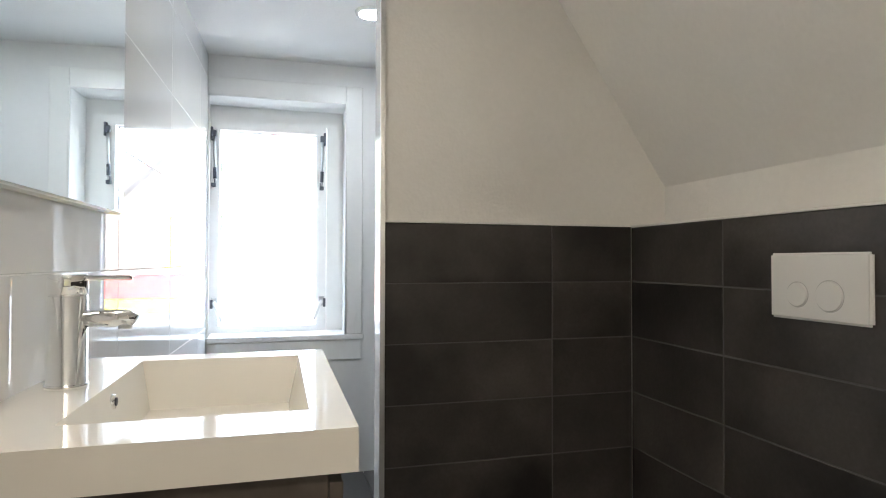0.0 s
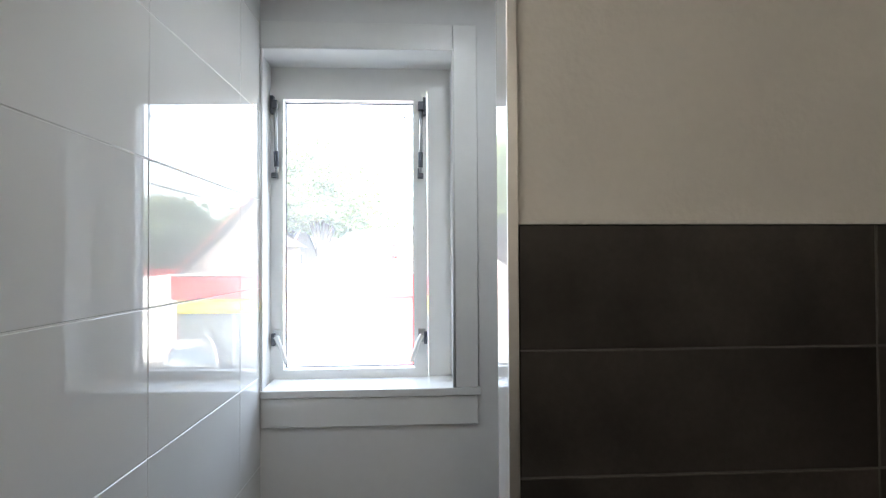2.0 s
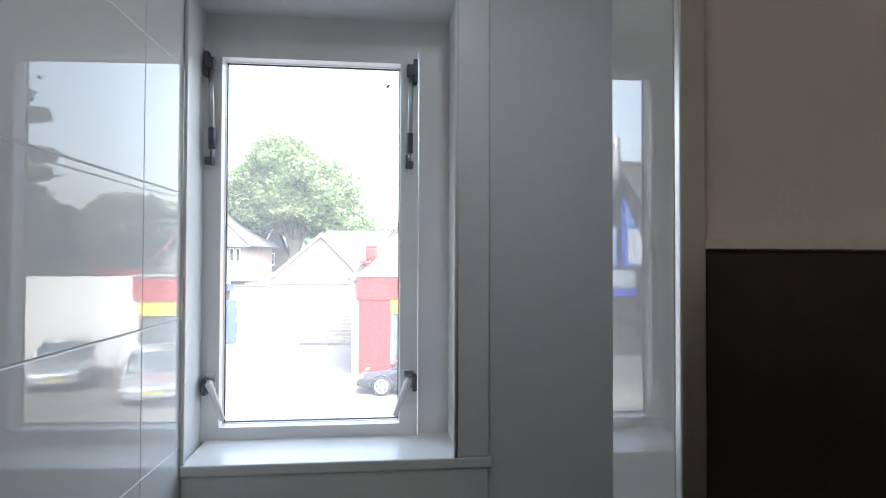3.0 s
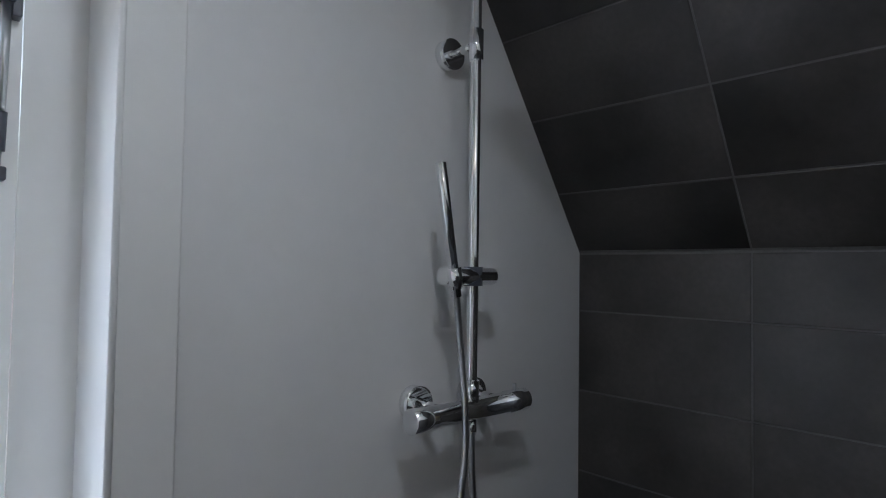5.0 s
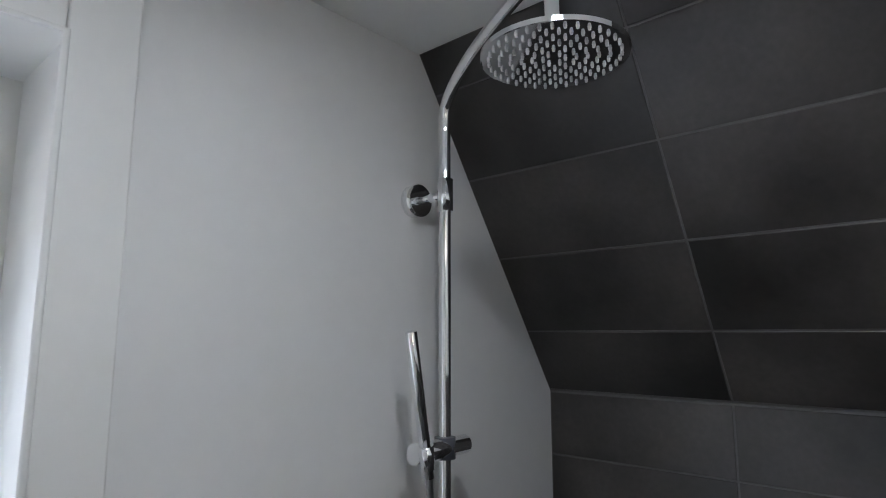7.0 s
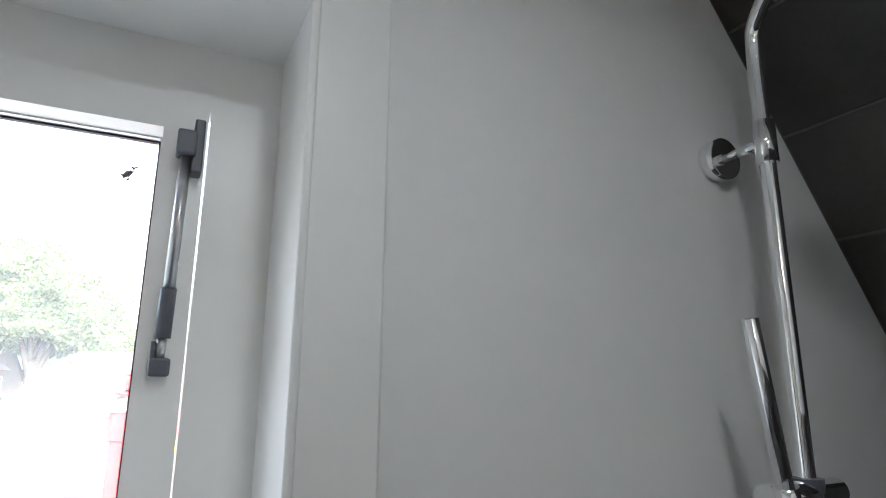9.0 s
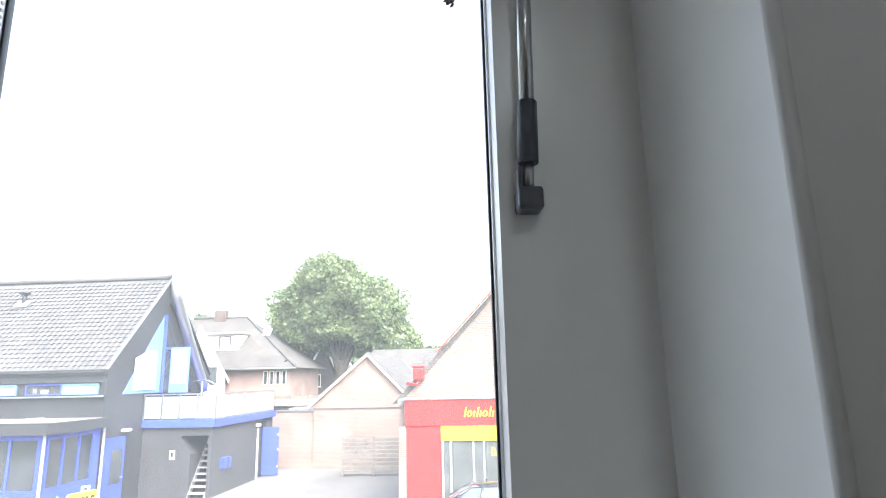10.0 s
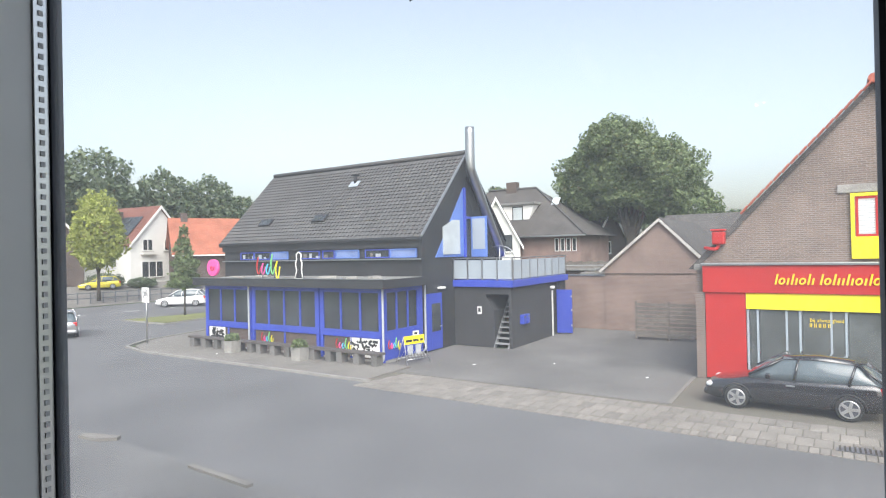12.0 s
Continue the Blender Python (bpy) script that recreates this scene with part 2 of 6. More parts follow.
WOOD_GREY = mat("weathered_wood", (0.165, 0.148, 0.132), 0.9, grain=0.25, scale=12, blot=0.2, vary=0.12)
CONCRETE = mat("concrete", (0.30, 0.29, 0.27), 0.9, grain=0.12, scale=15, blot=0.15)
BLOCK = mat("grey_concrete_block", (0.15, 0.145, 0.14), 0.9, grain=0.12, scale=15, blot=0.2)
STAIR_GREY = mat("grey_stair_paint", (0.24, 0.245, 0.25), 0.7, grain=0.1, scale=12, blot=0.15)
PLANK = mat("bench_plank", (0.09, 0.08, 0.075), 0.8, grain=0.2, scale=12)
BLACK = mat("black_plastic", (0.02, 0.02, 0.022), 0.5, grain=0.1)
CAR_DARK = mat("dark_grey_car_paint", (0.030, 0.030, 0.034), 0.22, metal=0.3, coat=1.0, grain=0.06, scale=8)
CAR_SILVER = mat("silver_car_paint", (0.50, 0.51, 0.53), 0.25, metal=0.6, coat=1.0, blot=0.04)
CAR_WHITE = mat("white_car_paint", (0.78, 0.78, 0.77), 0.2, coat=1.0, blot=0.04)
CAR_YELLOW = mat("yellow_car_paint", (0.70, 0.60, 0.05), 0.25, coat=1.0, blot=0.04)
CAR_GLASS = mat("car_glass", (0.10, 0.125, 0.14), 0.05, spec=0.6, blot=0.15)
TYRE = mat("tyre", (0.02, 0.02, 0.02), 0.85, grain=0.2)
RIM = mat("alloy_rim", (0.62, 0.63, 0.64), 0.3, metal=0.8, blot=0.05)
LAMP_RED = mat("red_lamp_glass", (0.45, 0.02, 0.02), 0.15)
LAMP_CLEAR = mat("clear_lamp_glass", (0.60, 0.62, 0.63), 0.08)
BARK = mat("bark", (0.055, 0.048, 0.038), 0.95, grain=0.3, scale=8, bump=0.6, bump_scale=12)
LEAF = leaf_mat("green_leaves", (0.17, 0.22, 0.10), 0.4)
LEAF_DARK = leaf_mat("dark_green_leaves", (0.14, 0.18, 0.105), 0.34)
LEAF_LIME = leaf_mat("lime_green_leaves", (0.36, 0.40, 0.10), 0.3)
LEAF_RED = leaf_mat("red_leaves", (0.30, 0.04, 0.045), 0.3)


# ---- mesh tools ----
I4 = Matrix.Identity(4)


def thing(name, label, category, m=I4, group="", kind=""):
    ob = new(name)
    ob.empty_display_size = 0.1
    ob.matrix_world = m
    return tagged(ob, label, category, group, kind)


def part(name, bm, material, parent=None, label="", smooth=False):
    me = bpy.data.meshes.new(name)
    bmesh.ops.recalc_face_normals(bm, faces=bm.faces[:])
    bm.to_mesh(me)
    bm.free()
    if smooth:
        for f in me.polygons:
            f.use_smooth = True
    me.materials.append(material)
    ob = new(name, me)
    if parent is not None:
        ob.parent = parent
    if label:
        ob["label"] = label
    return ob


def add_box(bm, x0, x1, y0, y1, z0, z1, m=I4):
    c = [bm.verts.new(m @ Vector(p)) for p in ((x0, y0, z0), (x1, y0, z0), (x1, y1, z0), (x0, y1, z0), (x0, y0, z1), (x1, y0, z1), (x1, y1, z1), (x0, y1, z1))]
    for f in ((0, 3, 2, 1), (4, 5, 6, 7), (0, 1, 5, 4), (1, 2, 6, 5), (2, 3, 7, 6), (3, 0, 4, 7)):
        bm.faces.new([c[i] for i in f])


def box(name, b, material, parent=None, bevel=0.0, label="", m=I4, seg=2):
    bm = bmesh.new()
    add_box(bm, *b, m)
    if bevel:
        bmesh.ops.bevel(bm, geom=bm.edges[:], offset=bevel, segments=seg, affect="EDGES", profile=0.5)
    return part(name, bm, material, parent, label)


def add_tube(bm, pts, r, seg=12, cap=True):
    """A round bar along points; r is one radius or one for each point."""
    pts = [Vector(p) for p in pts]
    rs = r if isinstance(r, (list, tuple)) else [r] * len(pts)
    rings, side = [], None
    for i, p in enumerate(pts):
        d = (pts[min(i + 1, len(pts) - 1)] - pts[max(i - 1, 0)]).normalized()
        if side is None:
            side = d.orthogonal().normalized()
        else:
            side = (side - d * side.dot(d)).normalized()
        up = d.cross(side)
        rings.append([bm.verts.new(p + rs[i] * (math.cos(2 * math.pi * k / seg) * side + math.sin(2 * math.pi * k / seg) * up)) for k in range(seg)])
    for a, b in zip(rings, rings[1:]):
        for k in range(seg):
            bm.faces.new((a[k], a[(k + 1) % seg], b[(k + 1) % seg], b[k]))
    if cap:
        bm.faces.new(rings[0][::-1])
        bm.faces.new(rings[-1])


def tube(name, pts, r, material, parent=None, seg=12, label=""):
    bm = bmesh.new()
    add_tube(bm, pts, r, seg)
    ob = part(name, bm, material, parent, label)
    for f in ob.data.polygons:
        f.use_smooth = len(f.vertices) == 4
    return ob


def add_prism(bm, poly, axis, a, b):
    """A polygon (pairs of the two other coordinates, in order) drawn out from a to b along an axis."""
    def at(p, s):
        return (s, p[0], p[1]) if axis == "x" else (p[0], s, p[1]) if axis == "y" else (p[0], p[1], s)
    lo, hi = [bm.verts.new(at(p, a)) for p in poly], [bm.verts.new(at(p, b)) for p in poly]
    bm.faces.new(lo)
    bm.faces.new(hi[::-1])
    k = len(poly)
    for i in range(k):
        bm.faces.new((lo[i], lo[(i + 1) % k], hi[(i + 1) % k], hi[i]))


def prism(name, poly, axis, a, b, material, parent=None, label="", bevel=0.0):
    bm = bmesh.new()
    add_prism(bm, poly, axis, a, b)
    if bevel:
        bmesh.ops.bevel(bm, geom=bm.edges[:], offset=bevel, segments=2, affect="EDGES", profile=0.5)
    return part(name, bm, material, parent, label)


def smooth_path(pts, steps=8):
    """Points along a smooth line through the given ones."""
    p = [Vector(q) for q in pts]
    p = [2 * p[0] - p[1]] + p + [2 * p[-1] - p[-2]]
    out = []
    for i in range(1, len(p) - 2):
        a, b, c, d = p[i - 1:i + 3]
        for k in range(steps):
            t = k / steps
            out.append(0.5 * ((2 * b) + (c - a) * t + (2 * a - 5 * b + 4 * c - d) * t * t + (3 * b - a - 3 * c + d) * t ** 3))
    return out + [p[-2]]


def tile_mesh(name, w, h, d, material, bevel=0.0015):
    """One tile, w wide (x), h high (z), its face at y = 0 and its body behind (y up to d)."""
    bm = bmesh.new()
    add_box(bm, 0, w, 0, d, 0, h)
    bmesh.ops.bevel(bm, geom=[e for e in bm.edges if all(abs(v.co.y) < 1e-6 for v in e.verts)], offset=bevel, segments=1, affect="EDGES")
    bmesh.ops.recalc_face_normals(bm, faces=bm.faces[:])
    me = bpy.data.meshes.new(name)
    bm.to_mesh(me)
    bm.free()
    me.materials.append(material)
    return me


def tiling(parent, frame_m, us, vs, material, gap=0.003, d=0.008, name="tile"):
    """Tiles between the joints us and vs, on the plane of frame_m (x along, z up, face towards -y)."""
    meshes = {}
    for u0, u1 in zip(us, us[1:]):
        for v0, v1 in zip(vs, vs[1:]):
            key = (round(u1 - u0, 4), round(v1 - v0, 4))
            if key not in meshes:
                meshes[key] = tile_mesh(name, key[0] - gap, key[1] - gap, d, material)
            ob = new(name, meshes[key])
            ob.parent = parent
            j = random.uniform(-0.0004, 0.0004)
            ob.matrix_local = frame_m @ Matrix.Translation((u0 + gap / 2, -d + j, v0 + gap / 2))


# ---- the bathroom: structure ----
WY, CEILZ, KX, KZ = 3.127, 2.072, 1.575, 1.38        # window wall, ceiling, knee wall and the crease over it
SLOPE_TOP = 1.115
BACK = -1.3
SA = math.atan2(CEILZ - KZ, KX - SLOPE_TOP)
SLEN = math.hypot(CEILZ - KZ, KX - SLOPE_TOP)

floor = tagged(box("floor", (-0.5, 1.9, BACK, 3.45, -0.2, -0.012), GROUT_D), "grey tiled bathroom floor with pale joints", "floor", kind="structure")
ceiling = tagged(box("ceiling", (-0.5, 1.3, BACK - 0.1, 3.45, CEILZ, CEILZ + 0.15), CEIL), "flat white painted bathroom ceiling", "ceiling", kind="structure")

OX0, OX1, OZ0, OZ1 = -0.165, 0.516, 0.68, 1.88
bm = bmesh.new()
add_box(bm, -0.6, 1.9, WY, 3.385, -0.2, OZ0)
add_box(bm, -0.6, 1.9, WY, 3.385, OZ1, CEILZ)
add_box(bm, -0.6, OX0, WY, 3.372, OZ0, OZ1)
add_box(bm, OX1, 1.9, WY, 3.385, OZ0, OZ1)
wall_window = tagged(part("wall_window", bm, PANEL), "smooth white wall with the window and the shower set", "wall", kind="structure")

wall_left = thing("wall_left", "white glossy large-format tiled wall with fine joints", "wall", pose(-0.155, WY, 0, 0, 0, 88.3), kind="structure")
box("wall_body", (-4.6, 0.0, 0.0012, 0.15, -0.2, CEILZ), GROUT_W, wall_left)

wall_back = tagged(box("wall_back", (-0.5, 1.9, BACK - 0.1, BACK, -0.2, CEILZ), PLASTER), "plain white plastered wall", "wall", kind="structure")

# toilet and shower side: knee wall, the roof slope over it, and the low wall that holds the cistern
wall_knee = thing("wall_knee", "dark tiled and white painted knee wall under the roof slope", "wall", kind="structure")
box("wall_body", (KX + 0.0016, 1.9, 2.105, WY, -0.2, KZ), GROUT_D, wall_knee)
box("wall_body", (KX, 1.9, BACK, 2.105, -0.2, KZ), PLASTER, wall_knee)
slope_m = Matrix(((0, math.sin(SA), -math.cos(SA), KX), (-1, 0, 0, 0), (0, math.cos(SA), math.sin(SA), KZ), (0, 0, 0, 1)))
wall_slope = thing("wall_slope", "sloping attic wall, white paint and anthracite tiles in the shower", "sloping wall", kind="structure")
box("wall_body", (-WY, -2.105, 0.0016, 0.16, -0.14, SLEN + 0.1), GROUT_D, wall_slope, m=slope_m)
box("wall_body", (-2.105, -BACK, -0.0155, 0.16, -0.14, SLEN + 0.1), PLASTER, wall_slope, m=slope_m)
wall_cistern = thing("wall_cistern", "low dark tiled wall in front of the cistern", "wall", kind="structure")
box("wall_body", (1.4266, KX - 0.002, BACK, 1.998, -0.1, 1.196), GROUT_D, wall_cistern)
box("ledge", (1.422, KX - 0.002, BACK, 1.998, 1.196, 1.204), PLASTER, wall_cistern, 0.002)

# partition between toilet and shower
wall_partition = thing("wall_partition", "partition with dark tiles below, white paint above and a glossy end", "wall", kind="structure")
poly = [(0.512, 0), (KX, 0), (KX, KZ), (SLOPE_TOP, CEILZ), (0.512, CEILZ)]
prism("wall_body", [(x, max(z, 0.0)) for x, z in poly], "y", 2.008, 2.1, PLASTER, wall_partition)
box("grout_bed", (0.514, 1.425, 2.0016, 2.0075, 0, 1.199), GROUT_D, wall_partition)
box("end_panel", (0.497, 0.5115, 2.004, 2.104, 0, CEILZ), GLOSS_TILE, wall_partition, 0.001, "glossy white end panel")
box("corner_profile", (0.497, 0.514, 1.996, 2.0035, 0, CEILZ), ALU, wall_partition, 0.001, "aluminium corner profile")
box("tile_edge_profile", (0.514, 1.425, 1.997, 2.007, 1.2, 1.206), GROUT_W, wall_partition)
box("shower_lining", (0.5115, KX, 2.1005, 2.106, 0, KZ), DARK_TILE, wall_partition)

# ---- window ----
window_1 = thing("window_1", "white top-hung window with one clear pane and steel stays", "window", kind="structure")
FX0, FX1, FZ0, FZ1 = OX0 - 0.05, OX1, 0.66, 1.9
SX0, SX1, SZ0, SZ1 = -0.168, 0.421, 0.698, 1.785
PX0, PX1, PZ0, PZ1 = -0.114, 0.367, 0.74, 1.745


def ring(name, outer, inner, y0, y1, material, parent, bevel=0.0, label=""):
    """An upright rectangular frame facing along y; outer and inner are x0, x1, z0, z1."""
    bm = bmesh.new()
    v = []
    for y in (y0, y1):
        for a, b, c, d in (outer, inner):
            v.append([bm.verts.new((x, y, z)) for x, z in ((a, c), (b, c), (b, d), (a, d))])
    fo, fi, bo, bi = v
    for k in range(4):
        j = (k + 1) % 4
        bm.faces.new((fo[k], fo[j], fi[j], fi[k]))
        bm.faces.new((bo[j], bo[k], bi[k], bi[j]))
        bm.faces.new((fo[j], fo[k], bo[k], bo[j]))
        bm.faces.new((fi[k], fi[j], bi[j], bi[k]))
    if bevel:
        bmesh.ops.bevel(bm, geom=[e for e in bm.edges if all(abs(w.co.y - y0) < 1e-6 for w in e.verts) and len(e.link_faces) == 2 and e.calc_face_angle(0) > 0.5], offset=bevel, segments=2, affect="EDGES")
    return part(name, bm, material, parent, label)


ring("window_frame", (FX0, FX1 + 0.02, FZ0, FZ1), (SX0 - 0.003, SX1 + 0.003, SZ0 - 0.003, SZ1 + 0.003), 3.332, 3.372, TRIM, window_1, 0.003)
sash = ring("sash", (SX0, SX1, SZ0, SZ1), (PX0 - 0.004, PX1 + 0.004, PZ0 - 0.004, PZ1 + 0.004), 3.318, 3.356, TRIM, window_1, 0.005)
ring("glazing_bead", (PX0 - 0.012, PX1 + 0.012, PZ0 - 0.012, PZ1 + 0.012), (PX0 - 0.002, PX1 + 0.002, PZ0 - 0.002, PZ1 + 0.002), 3.3565, 3.366, ALU, window_1, label="perforated aluminium spacer")
ring("rubber_seal", (PX0 - 0.02, PX1 + 0.02, PZ0 - 0.02, PZ1 + 0.02), (PX0, PX1, PZ0, PZ1), 3.3665, 3.375, RUBBER, window_1, label="dark rubber seal")
bm = bmesh.new()
for k in range(130):
    for x in (PX0 - 0.0022,):
        add_box(bm, x, x + 0.001, 3.3595, 3.3625, PZ0 + 0.006 + 0.0076 * k, PZ0 + 0.0095 + 0.0076 * k)
part("spacer_holes", bm, NOZZLE, window_1, "rows of small spacer holes")
pane = box("pane", (PX0 - 0.008, PX1 + 0.008, 3.3685, 3.3715, PZ0 - 0.008, PZ1 + 0.008), PANE, window_1)
pane.visible_shadow = False
bm = bmesh.new()
for x, z, w, h, a in ((0, 0, 6, 7, 0.4), (-3, -3, 4, 5, 1.1), (3, 3.5, 2.2, 4, 0.7), (6, 8, 2, 3.5, 1.2), (9, 10, 3, 1.3, 0.2), (4, 9.5, 1.6, 2, 0.9), (-6, -2, 2.4, 2, 0.3), (1, -7, 3, 2.6, 0.8), (6, 4, 1.2, 2.4, 0.1), (-1.5, 3.5, 1.6, 2, 0.5)):
    add_tube(bm, [(0.336 + 0.001 * (x - w * math.cos(a)), 3.367, 1.698 + 0.001 * (z - w * math.sin(a))), (0.336 + 0.001 * x, 3.3668, 1.698 + 0.001 * z), (0.336 + 0.001 * (x + w * math.cos(a)), 3.367, 1.698 + 0.001 * (z + w * math.sin(a)))], [0.0006, 0.0007 * h, 0.0006], 6)
part("dirt_spot", bm, BUG, window_1, "dark dried speck on the glass")
bm = bmesh.new()
add_tube(bm, [(0.1765, 3.367, 1.330), (0.178, 3.3668, 1.331), (0.180, 3.367, 1.3315)], [0.0003, 0.0007, 0.0003], 6)
add_tube(bm, [(0.1795, 3.367, 1.336), (0.1802, 3.367, 1.339)], [0.0002, 0.0002], 5)
part("dirt_spot", bm, BUG, window_1, "tiny grey speck on the glass")
# reveal lining, casing, sill and apron
bm = bmesh.new()
add_box(bm, OX1 - 0.006, OX1 - 0.0005, WY - 0.004, 3.332, 0.695, OZ1)
add_box(bm, OX0, OX1 - 0.006, WY - 0.004, 3.332, OZ1 - 0.006, OZ1 - 0.0005)
part("reveal_lining", bm, TRIM, window_1)
box("casing", (OX1 - 0.012, 0.588, WY - 0.013, WY - 0.001, 0.704, 1.962), TRIM, window_1, 0.003, "moulded casing board")
box("casing", (-0.154, OX1 - 0.0125, WY - 0.013, WY - 0.001, OZ1 - 0.008, 1.962), TRIM, window_1, 0.003)
box("casing", (-0.154, -0.145, WY - 0.013, WY - 0.001, 0.704, OZ1 - 0.009), TRIM, window_1, 0.003)
tube("bead", [(OX1 - 0.012, WY - 0.012, 0.704), (OX1 - 0.012, WY - 0.012, OZ1 - 0.008), (-0.154, WY - 0.012, OZ1 - 0.008)], 0.0055, TRIM, window_1, 8, "rounded bead along the casing")
tube("bead", [(0.588, WY - 0.002, 0.704), (0.588, WY - 0.002, 1.962), (-0.154, WY - 0.002, 1.962)], 0.0028, TRIM, window_1, 6)
box("window_sill", (-0.154, 0.598, WY - 0.0148, 3.334, 0.676, 0.703), TRIM, window_1, 0.004, "deep white sill board")
box("apron", (-0.153, 0.586, WY - 0.009, WY - 0.001, 0.576, 0.6755), TRIM, window_1, 0.003)


def stay(x, side):
    """A sliding window stay on the sash's edge: bracket, rod, sleeve and end."""
    s = thing("window_stay", "steel telescopic window stay with dark grey end brackets", "window stay", pose(x, 3.317, 1.45), "stays on the sash")
    box("bracket", (-0.006 + 0.012 * side, 0.006 + 0.012 * side, -0.026, 0, 0.238, 0.306), DARK_METAL, s, 0.002, "dark grey wall bracket")
    box("pivot", (-0.012, 0.010, -0.034, -0.010, 0.256, 0.288), DARK_METAL, s, 0.003)
    tube("rod", [(0, -0.022, 0.262), (-0.003 * side, -0.018, 0.09)], 0.0068, STEEL, s, 10, "bright steel rod")
    tube("sleeve", [(-0.003 * side, -0.018, 0.098), (-0.004 * side, -0.016, 0.042)], 0.0092, DARK_METAL, s, 12, "dark sleeve")
    tube("pin", [(-0.004 * side, -0.016, 0.043), (-0.005 * side, -0.016, 0.02)], 0.0055, STEEL, s, 10)
    box("hook", (-0.005 - 0.007 * side - 0.0025, -0.005 - 0.007 * side + 0.0025, -0.022, -0.008, 0.016, 0.038), DARK_METAL, s, 0.001)
    box("foot", (-0.015, 0.007, -0.024, 0, 0.0, 0.02), DARK_METAL, s, 0.003, "dark foot block")
    return s


stay(0.399, 1)
stay(-0.142, -1)


def catch(x, side):
    c = thing("window_catch", "white lever catch on a grey plate at the sash", "window catch", pose(x, 3.317, 0.80), "catches on the sash")
    box("plate", (-0.014, 0.014, -0.006, 0, 0.035, 0.085), STEEL, c, 0.002, "grey steel plate")
    box("edge_plate", (0.012 * side - 0.004, 0.012 * side + 0.008, -0.03, 0, 0.03, 0.075), DARK_METAL, c, 0.002)
    tube("hub", [(0, -0.004, 0.058), (0, -0.024, 0.058)], 0.011, STEEL, c, 14)
    bm = bmesh.new()
    add_tube(bm, smooth_path([(0, -0.024, 0.062), (-0.010 * side, -0.028, 0.045), (-0.028 * side, -0.03, 0.0), (-0.040 * side, -0.028, -0.035)], 5), [0.010] * 6 + [0.0085] * 6 + [0.0075] * 4, 10)
    part("lever", bm, PLASTIC, c, "white lever", True)
    return c


catch(0.398, 1)
catch(-0.140, -1)

# ---- basin corner ----
sink = thing("wash_basin", "white rectangular ceramic basin with a flat rim, over a dark cabinet", "wash basin", pose(0, 0, 0.808))
bm = bmesh.new()
X0, X1, Y0, Y1 = -0.212, 0.282, 0.842, 1.518
loops = [((X0, X1, Y0, Y1), 0.0), ((X0, X1, Y0, Y1), 0.056), ((-0.09, 0.226, 0.945, 1.448), 0.056), ((-0.07, 0.205, 0.97, 1.425), -0.042)]
rings = [[bm.verts.new((x, y, z)) for x, y in ((a, c), (b, c), (b, d), (a, d))] for (a, b, c, d), z in loops]
for p, q in zip(rings, rings[1:]):
    for k in range(4):
        bm.faces.new((p[k], p[(k + 1) % 4], q[(k + 1) % 4], q[k]))
bm.faces.new(rings[-1])
inner_b = [bm.verts.new((x, y, 0.0)) for x, y in ((-0.10, 0.95), (0.235, 0.95), (0.235, 1.455), (-0.10, 1.455))]
for k in range(4):
    bm.faces.new((rings[0][k], rings[0][(k + 1) % 4], inner_b[(k + 1) % 4], inner_b[k]))
bmesh.ops.bevel(bm, geom=[e for e in bm.edges if len(e.link_faces) == 2 and all(v.co.z > -0.03 for v in e.verts) and e.calc_face_angle(0) > 0.4], offset=0.010, segments=4, affect="EDGES", profile=0.5)
bowl = part("bowl", bm, CERAMIC, sink, "white glazed ceramic bowl")
bm = bmesh.new()
bmesh.ops.create_cone(bm, segments=24, radius1=0.014, radius2=0.011, depth=0.008, cap_ends=True, matrix=Matrix.Translation((-0.084, 1.20, 0.028)) @ Euler((0, radians(90), 0)).to_matrix().to_4x4())
part("overflow_ring", bm, CHROME, sink, "chrome overflow ring", True)
# solid dark disc: the shade inside the overflow put into colour
tube("overflow_hole", [(-0.082, 1.20, 0.028), (-0.078, 1.20, 0.028)], 0.007, RUBBER, sink, 14)
tube("drain", [(0.06, 1.197, -0.042), (0.06, 1.197, -0.036)], 0.03, CHROME, sink, 20, "chrome drain cover")

tap = thing("basin_mixer_tap", "chrome single-lever mixer tap on the basin rim", "tap", pose(-0.155, 1.205, 0.864))
bm = bmesh.new()
add_tube(bm, [(0, 0, 0), (0, 0, 0.006), (0, 0, 0.0065), (0, 0, 0.15), (0, 0, 0.1505), (0, 0, 0.153), (0, 0, 0.1535), (0, 0, 0.183), (0, 0, 0.185)], [0.032, 0.032, 0.030, 0.030, 0.0285, 0.0285, 0.030, 0.030, 0.0285], 32)
body = part("body", bm, CHROME, tap, "round chrome body")
for f in body.data.polygons:
    f.use_smooth = len(f.vertices) == 4 and abs(f.normal.z) < 0.3
tube("spout", [(0.018, 0, 0.112), (0.07, 0, 0.112), (0.092, 0, 0.112), (0.102, 0, 0.106)], [0.015, 0.015, 0.0145, 0.011], CHROME, tap, 18)
tube("aerator", [(0.087, 0, 0.104), (0.087, 0, 0.094)], 0.011, STEEL, tap, 14)
box("lever", (-0.012, 0.098, -0.0075, 0.0075, 0.176, 0.184), CHROME, tap, 0.003)

